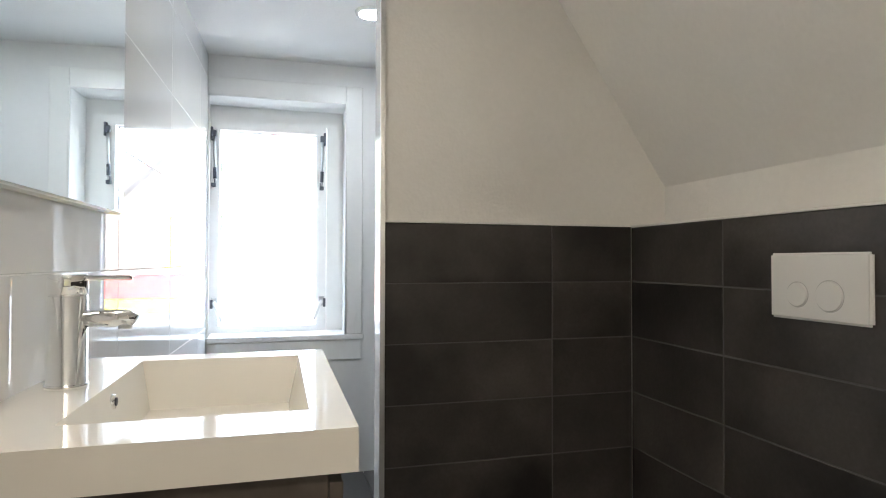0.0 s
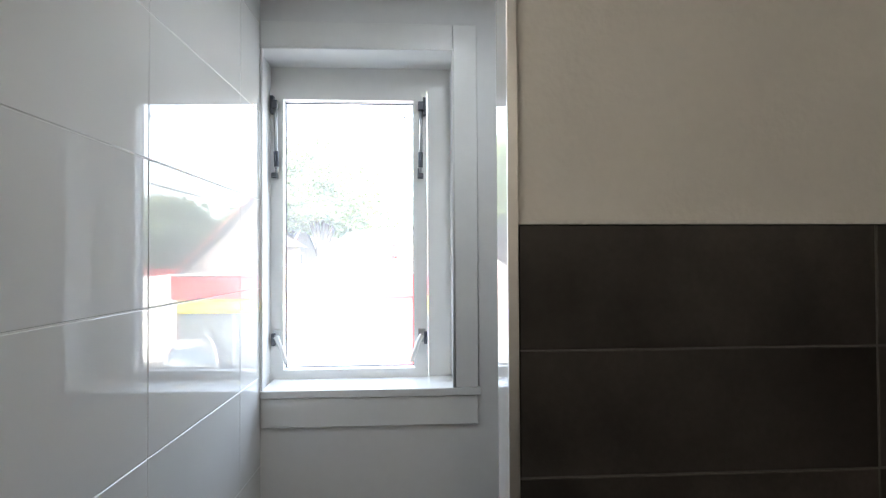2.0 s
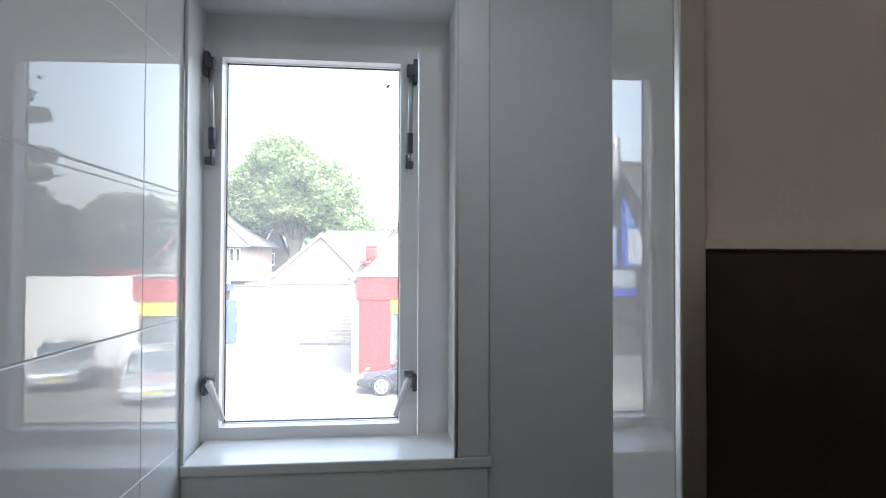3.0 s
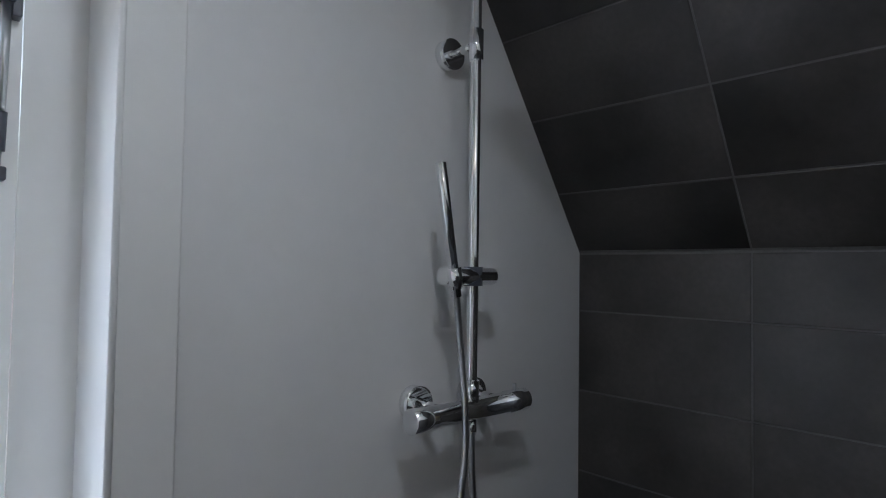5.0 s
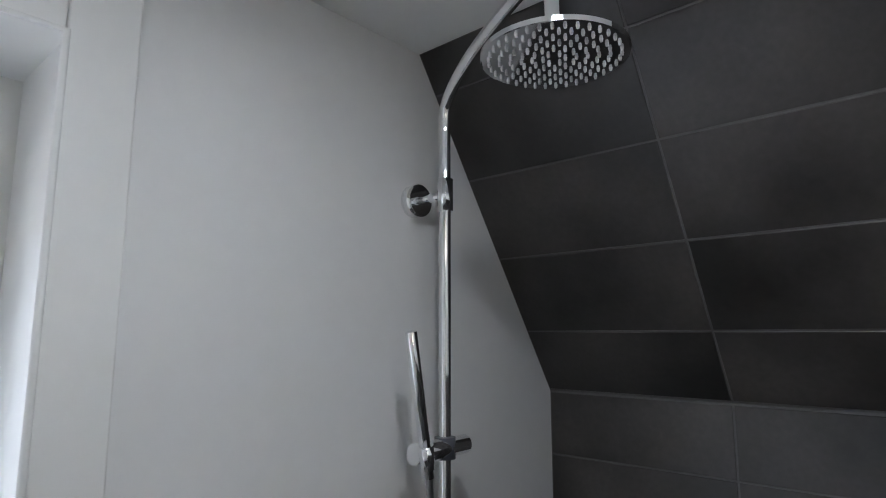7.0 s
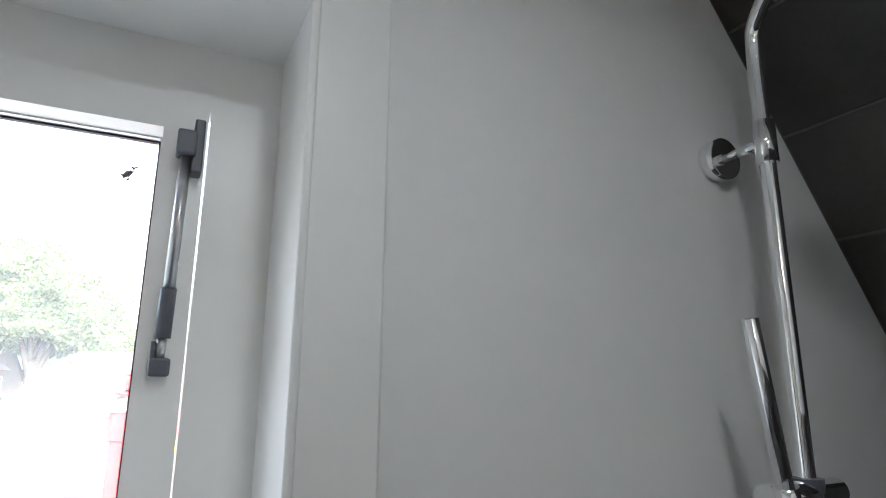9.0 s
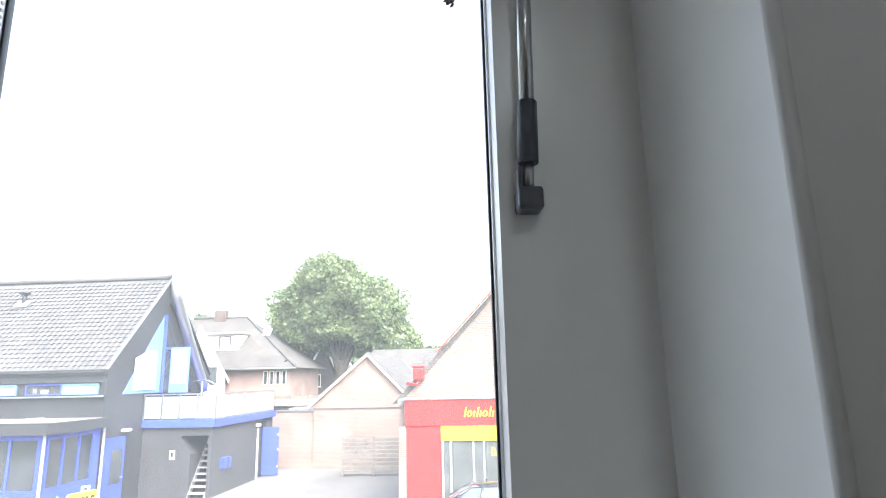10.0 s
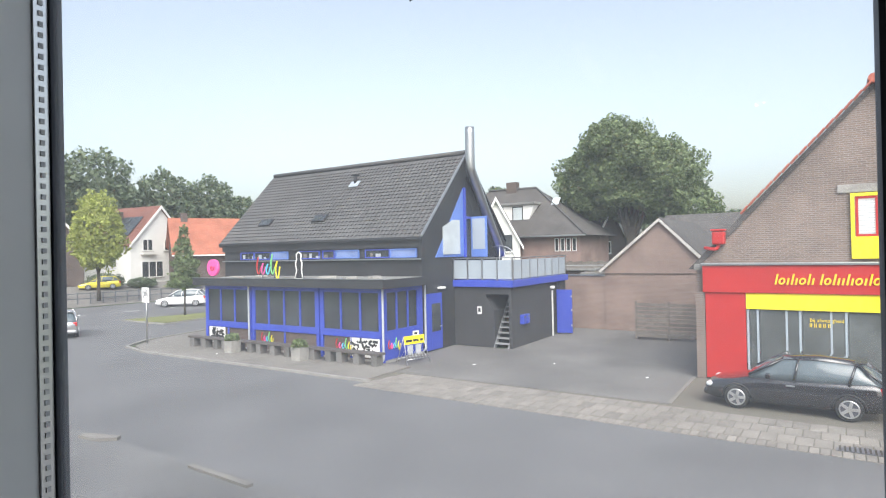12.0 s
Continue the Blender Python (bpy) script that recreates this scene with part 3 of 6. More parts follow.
vanity = thing("vanity_cabinet", "dark grey-brown hanging cabinet under the basin", "cabinet", pose(0, 0, 0.40))
box("body", (-0.20, 0.245, 0.872, 1.488, 0.0, 0.355), VANITY, vanity, 0.002)
box("side_panel", (-0.20, 0.246, 0.858, 0.8715, 0.0, 0.4075), VANITY, vanity, 0.001)
box("side_panel", (-0.20, 0.246, 1.4885, 1.502, 0.0, 0.4075), VANITY, vanity, 0.001)
box("drawer_front", (0.247, 0.265, 0.858, 1.502, 0.205, 0.392), VANITY, vanity, 0.002)
box("drawer_front", (0.247, 0.265, 0.858, 1.502, 0.0, 0.195), VANITY, vanity, 0.002)
box("handle", (0.266, 0.272, 0.9, 1.46, 0.388, 0.398), STEEL, vanity, 0.001, "slim steel grip strip")

mirror_cab = thing("wall_mirror", "frameless mirror panel with white edges over the basin", "mirror", pose(-0.155, WY, 1.18, 0, 0, 88.3))
box("panel", (-2.40, -1.505, -0.026, -0.0005, 0.0, 0.72), PLASTIC, mirror_cab, 0.002, "white edged backing panel")
box("glass", (-2.398, -1.507, -0.030, -0.0265, 0.004, 0.716), MIRROR, mirror_cab, 0.001, "silvered mirror glass")

# ---- toilet flush plate ----
plate = thing("flush_plate", "white plastic dual flush plate on the dark tiles", "flush plate", pose(1.4245, 1.21, 1.013, 0, 0, -90))
bm = bmesh.new()
add_box(bm, -0.137, 0.137, -0.016, 0, -0.082, 0.082)
bmesh.ops.bevel(bm, geom=bm.edges[:], offset=0.006, segments=3, affect="EDGES")
part("cover", bm, PLASTIC, plate)
for r, x in ((0.030, -0.052), (0.036, 0.036)):
    bm = bmesh.new()
    bmesh.ops.create_cone(bm, segments=40, radius1=r, radius2=r - 0.002, depth=0.005, cap_ends=True, matrix=Matrix.Translation((x, -0.0178, -0.02)) @ Euler((radians(90), 0, 0)).to_matrix().to_4x4())
    part("button", bm, PLASTIC, plate)
    bm = bmesh.new()
    add_tube(bm, [(x + (r + 0.001) * math.cos(a * math.pi / 20), -0.0163, -0.02 + (r + 0.001) * math.sin(a * math.pi / 20)) for a in range(41)], 0.0007, 5)
    part("button_ring", bm, MARK, plate)

# ---- shower set ----
PXS, PYS = 1.1005, 3.0425
shower = thing("shower_set", "chrome shower set with rain head, thermostat bar and hand shower", "shower set", pose(PXS, PYS, 0))
tube("riser_pole", smooth_path([(0, 0, 1.095), (0, 0, 1.4), (0, 0, 1.75), (0, 0, 1.90), (-0.012, -0.02, 1.945), (-0.05, -0.105, 1.985), (-0.125, -0.265, 2.005), (-0.153, -0.32, 1.985), (-0.158, -0.33, 1.92), (-0.158, -0.33, 1.88)], 8), 0.0105, CHROME, shower, 16, "bent chrome riser pole")
bm = bmesh.new()
add_tube(bm, [(-0.158, -0.33, 1.864), (-0.158, -0.33, 1.8645), (-0.158, -0.33, 1.871), (-0.158, -0.33, 1.873), (-0.158, -0.33, 1.89)], [0.093, 0.095, 0.095, 0.091, 0.02], 48)
head = part("rain_head", bm, CHROME, shower, "round chrome rain head")
me = bpy.data.meshes.new("nozzle")
bm = bmesh.new()
add_tube(bm, [(0, 0, 0.0005), (0, 0, -0.004)], [0.0027, 0.0018], 8)
bm.to_mesh(me)
bm.free()
me.materials.append(NOZZLE)
for k in range(1, 7):
    for j in range(k * 6):
        a = 2 * math.pi * j / (k * 6)
        o = new("nozzle", me)
        o.parent = head
        o.location = (-0.158 + 0.014 * k * math.cos(a), -0.33 + 0.014 * k * math.sin(a), 1.864)
tube("clamp", [(0, 0, 1.735), (0, 0, 1.795)], 0.0145, CHROME, shower, 18)
tube("wall_arm", [(0, 0, 1.765), (0, 0.068, 1.765)], 0.0085, CHROME, shower, 14)
tube("wall_rosette", [(0, 0.084, 1.765), (0, 0.0625, 1.765), (0, 0.0623, 1.765)], [0.031, 0.031, 0.027], CHROME, shower, 32)
slider = tube("slider", [(-0.082, -0.005, 1.321), (0.052, 0.0, 1.321)], 0.0165, CHROME, shower, 20, "chrome sliding holder")
tube("slider_clamp", [(0, 0, 1.303), (0, 0, 1.339)], 0.0185, DARK_METAL, slider, 18)
tube("holder_cup", [(-0.066, -0.0225, 1.300), (-0.0755, -0.0255, 1.338)], [0.0125, 0.0135], CHROME, slider, 14)
tube("hand_shower", [(-0.064, -0.022, 1.285), (-0.0641, -0.022, 1.2855), (-0.1245, -0.040, 1.517), (-0.1246, -0.040, 1.5175)], [0.008, 0.0096, 0.0096, 0.0085], CHROME, shower, 16, "slim stick hand shower")
bar = tube("thermostat_bar", [(-0.150, 0, 1.07), (-0.149, 0, 1.07), (-0.1, 0, 1.07), (-0.0995, 0, 1.07), (0.1, 0, 1.07), (0.1005, 0, 1.07), (0.154, 0, 1.07), (0.155, 0, 1.07)], [0.020, 0.0225, 0.0225, 0.0205, 0.0205, 0.0225, 0.0225, 0.020], CHROME, shower, 24, "chrome thermostat bar")
tube("stop_pin", [(0.125, 0, 1.09), (0.125, 0, 1.104)], 0.004, STEEL, bar, 8)
tube("outlet", [(0, 0, 1.085), (0, 0, 1.125)], 0.0145, CHROME, bar, 18)
tube("hose_nut", [(0, -0.002, 1.05), (0, -0.002, 1.030)], 0.010, CHROME, bar, 6)
for x in (-0.075, 0.075):
    tube("wall_union", [(x, 0, 1.075), (x, 0.068, 1.08)], 0.012, CHROME, bar, 14)
    tube("wall_rosette", [(x, 0.084, 1.08), (x, 0.0625, 1.08), (x, 0.0623, 1.08)], [0.033, 0.033, 0.029], CHROME, bar, 32)
hose = smooth_path([(-0.064, -0.022, 1.288), (-0.048, -0.016, 1.20), (-0.045, -0.03, 1.05), (-0.062, -0.035, 0.92), (-0.105, -0.032, 0.72), (-0.115, -0.03, 0.55), (-0.06, -0.03, 0.40), (0.0, -0.025, 0.45), (0.018, -0.018, 0.62), (0.010, -0.01, 0.80), (0.0, -0.004, 0.95), (0, -0.002, 1.032)], 26)
tube("hose", hose, [0.0068 if k % 2 else 0.0058 for k in range(len(hose))], STEEL, shower, 10, "ribbed steel shower hose")

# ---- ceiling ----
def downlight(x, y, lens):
    """A round recessed ceiling lamp: white rim and a lens set to glow."""
    d = thing("ceiling_downlight", "round white ceiling downlight with a lens set to glow", "downlight", pose(x, y, CEILZ), "lamps in the ceiling")
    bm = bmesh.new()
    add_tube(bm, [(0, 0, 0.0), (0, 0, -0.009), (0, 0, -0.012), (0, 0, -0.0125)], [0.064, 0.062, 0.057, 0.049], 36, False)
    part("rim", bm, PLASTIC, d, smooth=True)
    tube("lens", [(0, 0, -0.004), (0, 0, -0.0095)], [0.048, 0.047], lens, d, 32, "lens set to glow")


# real unlit fitting, its lens made to glow to brighten the shower
downlight(0.53, 2.44, LED_FILL)
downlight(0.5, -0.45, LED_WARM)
# unseen fill lamp, added to brighten basin, slope and toilet wall
lamp = thing("fill_lamp", "slim fill lamp added over the mirror, out of view", "wall lamp", pose(-0.155, WY, 1.93, 0, 0, 88.3))
box("back_plate", (-2.25, -1.70, -0.012, -0.0005, 0.0, 0.06), STEEL, lamp, 0.002)
box("diffuser", (-2.24, -1.71, -0.055, -0.0125, 0.006, 0.054), LAMP_FILL, lamp, 0.012, "glowing fill surface")

# ---- outdoors: everything below stands in the street's own frame (u along the street, v away from the house, z over the ground) ----
S = pose(-12.05, 23.13, -3.2, 0, 0, -7)


def st(u, v, z=0.0, turn=0.0):
    return S @ pose(u, v, z, 0, 0, turn)


def rise(u):
    t = min(1, max(0, (-44 - u) / 12))
    return 1.3 * t * t * (3 - 2 * t)


# ground
bm = bmesh.new()
gu = [-900, -500, -250, -140, -90, -70, -60] + list(range(-58, -40, 2)) + [-30, -20, 0, 30, 90, 250, 600, 900]
gv = [-900, -300, -100, -18.5, 0, 15, 30, 60, 120, 300, 900]
grid = [[bm.verts.new((u, v, rise(u) - 0.03)) for v in gv] for u in gu]
for i in range(len(gu) - 1):
    for j in range(len(gv) - 1):
        bm.faces.new((grid[i][j], grid[i + 1][j], grid[i + 1][j + 1], grid[i][j + 1]))
ground = tagged(part("ground", bm, GRASS_GROUND), "grassy ground that reaches the horizon", "ground", kind="structure")
ground.matrix_world = S


def slab(name, poly, z, material, label, category, depth=0.2):
    bm = bmesh.new()
    add_prism(bm, poly, "z", z - depth, z)
    ob = tagged(part(name, bm, material), label, category, kind="structure")
    ob.matrix_world = S
    return ob


bm = bmesh.new()
fu = [-57.5 + 1.5 * k for k in range(11)]
fg = [[bm.verts.new((u, v, rise(u) + 0.02)) for v in (-8, 8, 20, 34, 48)] for u in fu]
for i in range(len(fu) - 1):
    for j in range(4):
        bm.faces.new((fg[i][j], fg[i + 1][j], fg[i + 1][j + 1], fg[i][j + 1]))
pavement_far = tagged(part("pavement_far", bm, PAVEMENT), "pale pavement before the far houses", "pavement", kind="structure")
pavement_far.matrix_world = S
road = slab("road", [(-42, -10.6), (80, -10.6), (80, -3.45), (1.6, -2.75), (-12.2, -2.75), (-14.6, -2.2), (-15.8, -0.5), (-17, 6), (-19, 16), (-25, 40), (-27, 130), (-42, 130)], -0.02, ASPHALT, "grey asphalt street and junction", "road")
pavement_near = slab("pavement_near", [(-42, -18.2), (80, -18.2), (80, -10.605), (4.5, -10.605), (-42, -10.605)], -0.015, PAVE_NEAR, "worn pavement along the house", "pavement")
pavement_bar = slab("pavement_bar", [(1.3, -2.6), (1.3, 0.0), (0.02, 0.0), (-11.3, 0.0), (-11.4, 12), (-18, 14), (-15.6, 0), (-14.2, -1.9), (-12.2, -2.6)], 0.05, PAVEMENT, "grey pavement in front of the bar", "pavement")
yard = slab("pavement_yard", [(1.32, -0.9), (11.0, -0.95), (11.0, 13.6), (2.6, 13.6), (2.6, 5.45), (-0.04, 5.45), (-0.04, 0.01), (1.32, 0.01)], -0.005, YARD, "asphalt yard between the buildings", "yard")
pavement_shop = slab("pavement_shop", [(1.32, -3.3), (30, -3.9), (30, 3.2), (11.02, 3.2), (11.02, -1.0), (1.32, -0.94)], -0.01, JOINT, "worn concrete pavers before the shop", "pavement")
slab("trim", [(10.9, -0.93), (11.02, -0.93), (11.02, 3.15), (10.9, 3.15)], 0.012, PAVEMENT, "pale concrete edging strip of the yard", "kerb")
yard_right = slab("pavement_forecourt", [(17.2, 3.3), (60, 3.3), (60, 22), (17.2, 22)], -0.01, YARD, "asphalt forecourt with parked cars", "yard")
slab("trim", [(3.4, -10.72), (5.4, -10.8), (5.4, -10.95), (3.4, -10.85)], 0.04, PAVEMENT, "pale dropped kerb of the driveway", "kerb")
slab("trim", [(-0.9, -10.75), (0.1, -10.45), (0.2, -10.6), (-0.2, -10.9), (-0.9, -10.95)], 0.06, PAVEMENT, "pale concrete kerb along the street", "kerb")
kerb_bar = [(1.5, -2.62), (1.35, -2.75), (-12.2, -2.75), (-14.6, -2.2), (-15.8, -0.5), (-17, 6), (-19, 14), (-18.85, 14), (-16.85, 6), (-15.66, -0.45), (-14.5, -2.08), (-12.2, -2.6), (1.3, -2.6)]
slab("trim", kerb_bar, 0.065, KERB, "pale concrete kerb round the corner", "kerb")
for k in range(9):
    slab("trim", [(-34.1, 4 + 4.3 * k), (-33.95, 4 + 4.3 * k), (-33.95, 5.5 + 4.3 * k), (-34.1, 5.5 + 4.3 * k)], -0.014, WHITE_LINE, "white painted lane dash", "road marking", 0.004)
slab("pavement_island", [(-26.9, 4.6), (-22.0, 4.6), (-22.6, 9.5), (-25.5, 10.5)], 0.1, GRASS_ISLAND, "grass island with a concrete kerb", "traffic island")
slab("trim", [(-27.05, 4.45), (-21.85, 4.45), (-22.45, 9.6), (-25.5, 10.7)], 0.07, KERB, "kerb round the grass island", "kerb")
rng = random.Random(3)
for u, v in ((3.2, 1.6), (5.9, 3.1), (9.6, 2.2), (-8.2, -1.6)):
    scrap = thing("litter_scrap", "small pale scrap of litter on the asphalt", "litter", st(u, v, 0.052 if u < 0 else -0.003, rng.uniform(0, 180)), "litter on the ground")
    bm = bmesh.new()
    add_prism(bm, [(-0.07, -0.02), (0.01, -0.04), (0.08, 0.0), (0.03, 0.03), (-0.05, 0.03)], "z", 0, 0.012)
    part("scrap", bm, WHITE_PAINT, scrap)
drain = thing("street_drain", "rusty iron drain grate in the pavers", "drain", st(15.3, -3.05, -0.005))
box("frame", (-0.45, 0.45, -0.2, 0.2, 0, 0.012), DARK_METAL, drain, 0.003)
for k in range(9):
    box("bar", (-0.4 + 0.09 * k, -0.36 + 0.09 * k, -0.17, 0.17, 0.0125, 0.02), BARK, drain)


# ---- leaves ----
def crown(name, blobs, count, size, material, parent, seed):
    """A crown of many small leaf clumps spread through several rounded masses, denser at the outside."""
    rng = np.random.default_rng(seed)
    vol = np.array([b[3] * b[4] * b[5] for b in blobs]) ** (2 / 3)
    pick = rng.choice(len(blobs), count, p=vol / vol.sum())
    b = np.array(blobs, float)[pick]
    d = rng.normal(size=(count, 3))
    d /= np.linalg.norm(d, axis=1)[:, None]
    ang = np.sin(d[:, 0] * 5 + b[:, 0]) * np.sin(d[:, 1] * 5.7 + b[:, 1]) * np.sin(d[:, 2] * 5.3 + b[:, 2])
    r = (0.55 + 0.45 * rng.random(count) ** 0.5) * (1 + 0.28 * ang)
    c = b[:, :3] + d * b[:, 3:] * r[:, None]
    a1 = rng.normal(size=(count, 3))
    a1 /= np.linalg.norm(a1, axis=1)[:, None]
    nrm = d * 0.8 + rng.normal(size=(count, 3)) * 0.6
    a2 = np.cross(nrm, a1)
    a2 /= np.linalg.norm(a2, axis=1)[:, None]
    s = size * (0.5 + rng.random(count))[:, None]
    co = np.stack([c - a1 * s, c + a2 * s * 0.6, c + a1 * s, c - a2 * s * 0.6], 1).reshape(-1, 3)
    me = bpy.data.meshes.new(name)
    me.from_pydata(co.tolist(), [], np.arange(count * 4).reshape(-1, 4).tolist())
    me.materials.append(material)
    ob = new(name, me)
    ob.parent = parent
    return ob


def tree(label, m, trunk_h, trunk_r, limbs, blobs, count, size, leaf, seed, category="tree", name="tree"):
    t = thing(name, label, category, m)
    rng = random.Random(seed)
    bm = bmesh.new()
    add_tube(bm, [(0, 0, -0.1), (0, 0, trunk_h * 0.3), (0.05, 0, trunk_h * 0.7), (0.02, 0.05, trunk_h)], [trunk_r * 1.3, trunk_r, trunk_r * 0.9, trunk_r * 0.75], 10)
    for x, y, z in limbs:
        mid = (x * 0.45 + rng.uniform(-0.2, 0.2), y * 0.45, trunk_h * 0.75 + (z - trunk_h * 0.75) * 0.5)
        add_tube(bm, smooth_path([(0, 0, trunk_h * 0.7), mid, (x, y, z)], 4), [trunk_r * 0.6 * (1 - 0.85 * k / 8) for k in range(9)], 7)
    part("trunk", bm, BARK, t, "grey-brown trunk and limbs", True)
    crown("crown", blobs, count, size, leaf, t, seed)
    return t


tree("tall broad green maple tree with several stems", st(-2.4, 45), 6.6, 0.62, [(-1.5, 0, 14), (0.3, 1, 15), (1.7, 0, 14), (3.0, 0.5, 12), (-2.6, -1, 12)],
     [(-0.5, 0, 13.0, 5.2, 5, 4.2), (-4.2, 0, 11.6, 3.8, 4, 3.6), (3.2, 0, 11.8, 4.2, 4, 3.8), (6.0, 0, 8.3, 2.8, 3, 2.4), (-5.2, 1, 9.2, 2.2, 3, 2.0), (-1, -2, 15.3, 3.5, 3.5, 2.6), (8.0, 0, 7.2, 1.2, 2, 1.5), (-3.4, 0, 9.3, 2.4, 3, 1.7), (2.9, 0, 9.2, 2.0, 3, 1.6), (0, 2, 10.4, 3, 3, 1.6), (-0.5, -1.5, 9.6, 3.2, 2.5, 0.9), (0, 2.5, 8.2, 3.0, 2.0, 1.3)], 80000, 0.165, LEAF, 5)
tree("round lime-green young street tree", st(-45, 12.1, 0.4), 3.2, 0.16, [(-1, 0, 6), (1, 0.5, 7), (0, -1, 8)],
     [(0, 0, 6.4, 2.4, 2.5, 3.2), (0, 0, 8.6, 1.5, 1.6, 2.0), (0, 0, 4.6, 1.9, 1.9, 1.6)], 9000, 0.17, LEAF_LIME, 6)
tree("slim young green street tree on the island", st(-25.4, 8.3), 2.6, 0.07, [(-0.4, 0, 4.5), (0.4, 0.2, 5), (0, -0.3, 5.8)],
     [(0, 0, 2.8, 1.0, 1.0, 0.8), (0.15, 0, 3.8, 1.0, 0.9, 0.9), (-0.1, 0, 4.9, 0.7, 0.65, 1.0), (0.05, 0, 6.0, 0.38, 0.36, 0.9)], 2600, 0.12, LEAF, 7)
for u, v, h, w, sd in ((-80, 20.5, 19.5, 7.0, 11), (-78, 28.5, 20, 7.0, 12), (-84, 36, 15, 6, 13), (-80, 41, 18, 6.0, 14), (-80, 50, 18, 6, 15), (-82, 58, 15, 6, 16), (-80, 10, 17, 7, 18), (-84, 0, 16, 7, 19), (-26, 62, 14, 4.5, 20), (-3, 70, 10, 6, 22), (6, 68, 9, 5, 23), (-16, 72, 9, 5, 24), (18, 44, 11, 6, 25), (26, 46, 10, 6, 26), (34, 42, 11, 6, 27), (44, 38, 12, 7, 28)):
    tree("large dark green tree in leaf behind the houses", st(u, v, rise(u)), h * 0.4, 0.4, [(-w * 0.4, 0, h * 0.7), (w * 0.4, 1, h * 0.7), (0, 0, h * 0.85)],
         [(0, 0, h * 0.72, w * 0.75, w * 0.75, h * 0.27), (-w * 0.5, 0, h * 0.55, w * 0.5, w * 0.6, h * 0.2), (w * 0.5, 0, h * 0.55, w * 0.5, w * 0.6, h * 0.2), (0, w * 0.4, h * 0.55, w * 0.6, w * 0.6, h * 0.22), (0, -w * 0.5, h * 0.6, w * 0.55, w * 0.5, h * 0.2)], 9500, 0.33, LEAF_DARK, sd)
conifer = thing("conifer_tree", "tall dark drooping fir tree", "tree", st(28.6, 9.5))
bm = bmesh.new()
add_tube(bm, [(0, 0, 0), (0, 0, 8), (0, 0, 16)], [0.3, 0.18, 0.03], 8)
part("trunk", bm, BARK, conifer)
crown("crown", [(math.cos(k * 2.4) * (15.5 - k * 0.55) * 0.17, math.sin(k * 2.4) * (15.5 - k * 0.55) * 0.17, 1.6 + k * 0.55, 1.5 * (1 - k / 28), 1.5 * (1 - k / 28), 0.3) for k in range(26)], 9000, 0.2, LEAF_DARK, conifer, 30)
for u, v, w, hh, mt, sd in ((-53, 16.8, 2.2, 1.7, LEAF_DARK, 40), (-56, 11, 2.5, 1.6, LEAF_DARK, 41), (-36, 2.6, 1.2, 2.4, LEAF_RED, 42), (-52, 20.5, 1.8, 1.2, LEAF_DARK, 43), (-50, 24.5, 2.4, 1.2, LEAF, 44)):
    b = thing("garden_shrub", "red-leaved garden shrub beside the road" if mt is LEAF_RED else "dense green garden shrub before the houses", "shrub", st(u, v, rise(u)))
    crown("foliage", [(0, 0, hh * 0.5, w * 0.6, w * 0.9, hh * 0.5), (0, w * 0.5, hh * 0.4, w * 0.5, w * 0.5, hh * 0.4)], 2200, 0.11, mt, b, sd)


# ---- windows of houses ----
def win(name, parent, u0, u1, z0, z1, v, frame_mat, glass_mat_, cols=1, side=-1, t=0.07, deep=0.06, axis="x", label=""):
    """A framed window on a wall that faces -v (axis x) or +u (axis y): frame, mullions and panes."""
    def bb(a0, a1, c0, c1, f0, f1):
        return (a0, a1, f0, f1, c0, c1) if axis == "x" else (f0, f1, a0, a1, c0, c1)
    f0, f1 = (v - deep, v + 0.02) if axis == "x" else (v - 0.02, v + deep)
    g0, g1 = (v - deep * 0.35, v + 0.01) if axis == "x" else (v - 0.01, v + deep * 0.35)
    bm = bmesh.new()
    add_box(bm, *bb(u0, u1, z0, z0 + t, f0, f1))
    add_box(bm, *bb(u0, u1, z1 - t, z1, f0, f1))
    step = (u1 - u0) / cols
    for k in range(cols + 1):
        c = u0 + step * k
        a, b = (c, c + t) if k == 0 else (c - t, c) if k == cols else (c - t / 2, c + t / 2)
        add_box(bm, *bb(a, b, z0 + t, z1 - t, f0, f1))
    w = part(name, bm, frame_mat, parent, label)
    for k in range(cols):
        box("pane", bb(u0 + step * k + t * 0.4, u0 + step * (k + 1) - t * 0.4, z0 + t * 0.9, z1 - t * 0.9, g0, g1), glass_mat_, w)
    return w


# ---- the bar ----
bar_house = thing("bar_building", "black timber bar with blue frames and a grey tiled roof", "building", S)
RL, RR_, EV, EZ, RV, RZ = -13.6, 0.12, 2.62, 5.02, 6.7, 9.2
prism("wall", [(2.85, 0), (10.5, 0), (10.5, 5.1), (RV, RZ - 0.12), (2.85, 5.1)], "x", -13.4, -0.05, BLACK_CLAD, bar_house, "black clad wall")
box("wall_band", (-13.42, -0.03, 2.70, 2.849, 4.62, 5.0), BLACK_CLAD, bar_house, 0.01)
box("gutter", (-13.5, 0.1, 2.52, 2.72, 4.97, 5.1), BLACK_CLAD, bar_house, 0.02)
box("ledge", (-13.42, 0.02, 2.66, 2.85, 4.08, 4.14), ZINC, bar_house, 0.01)
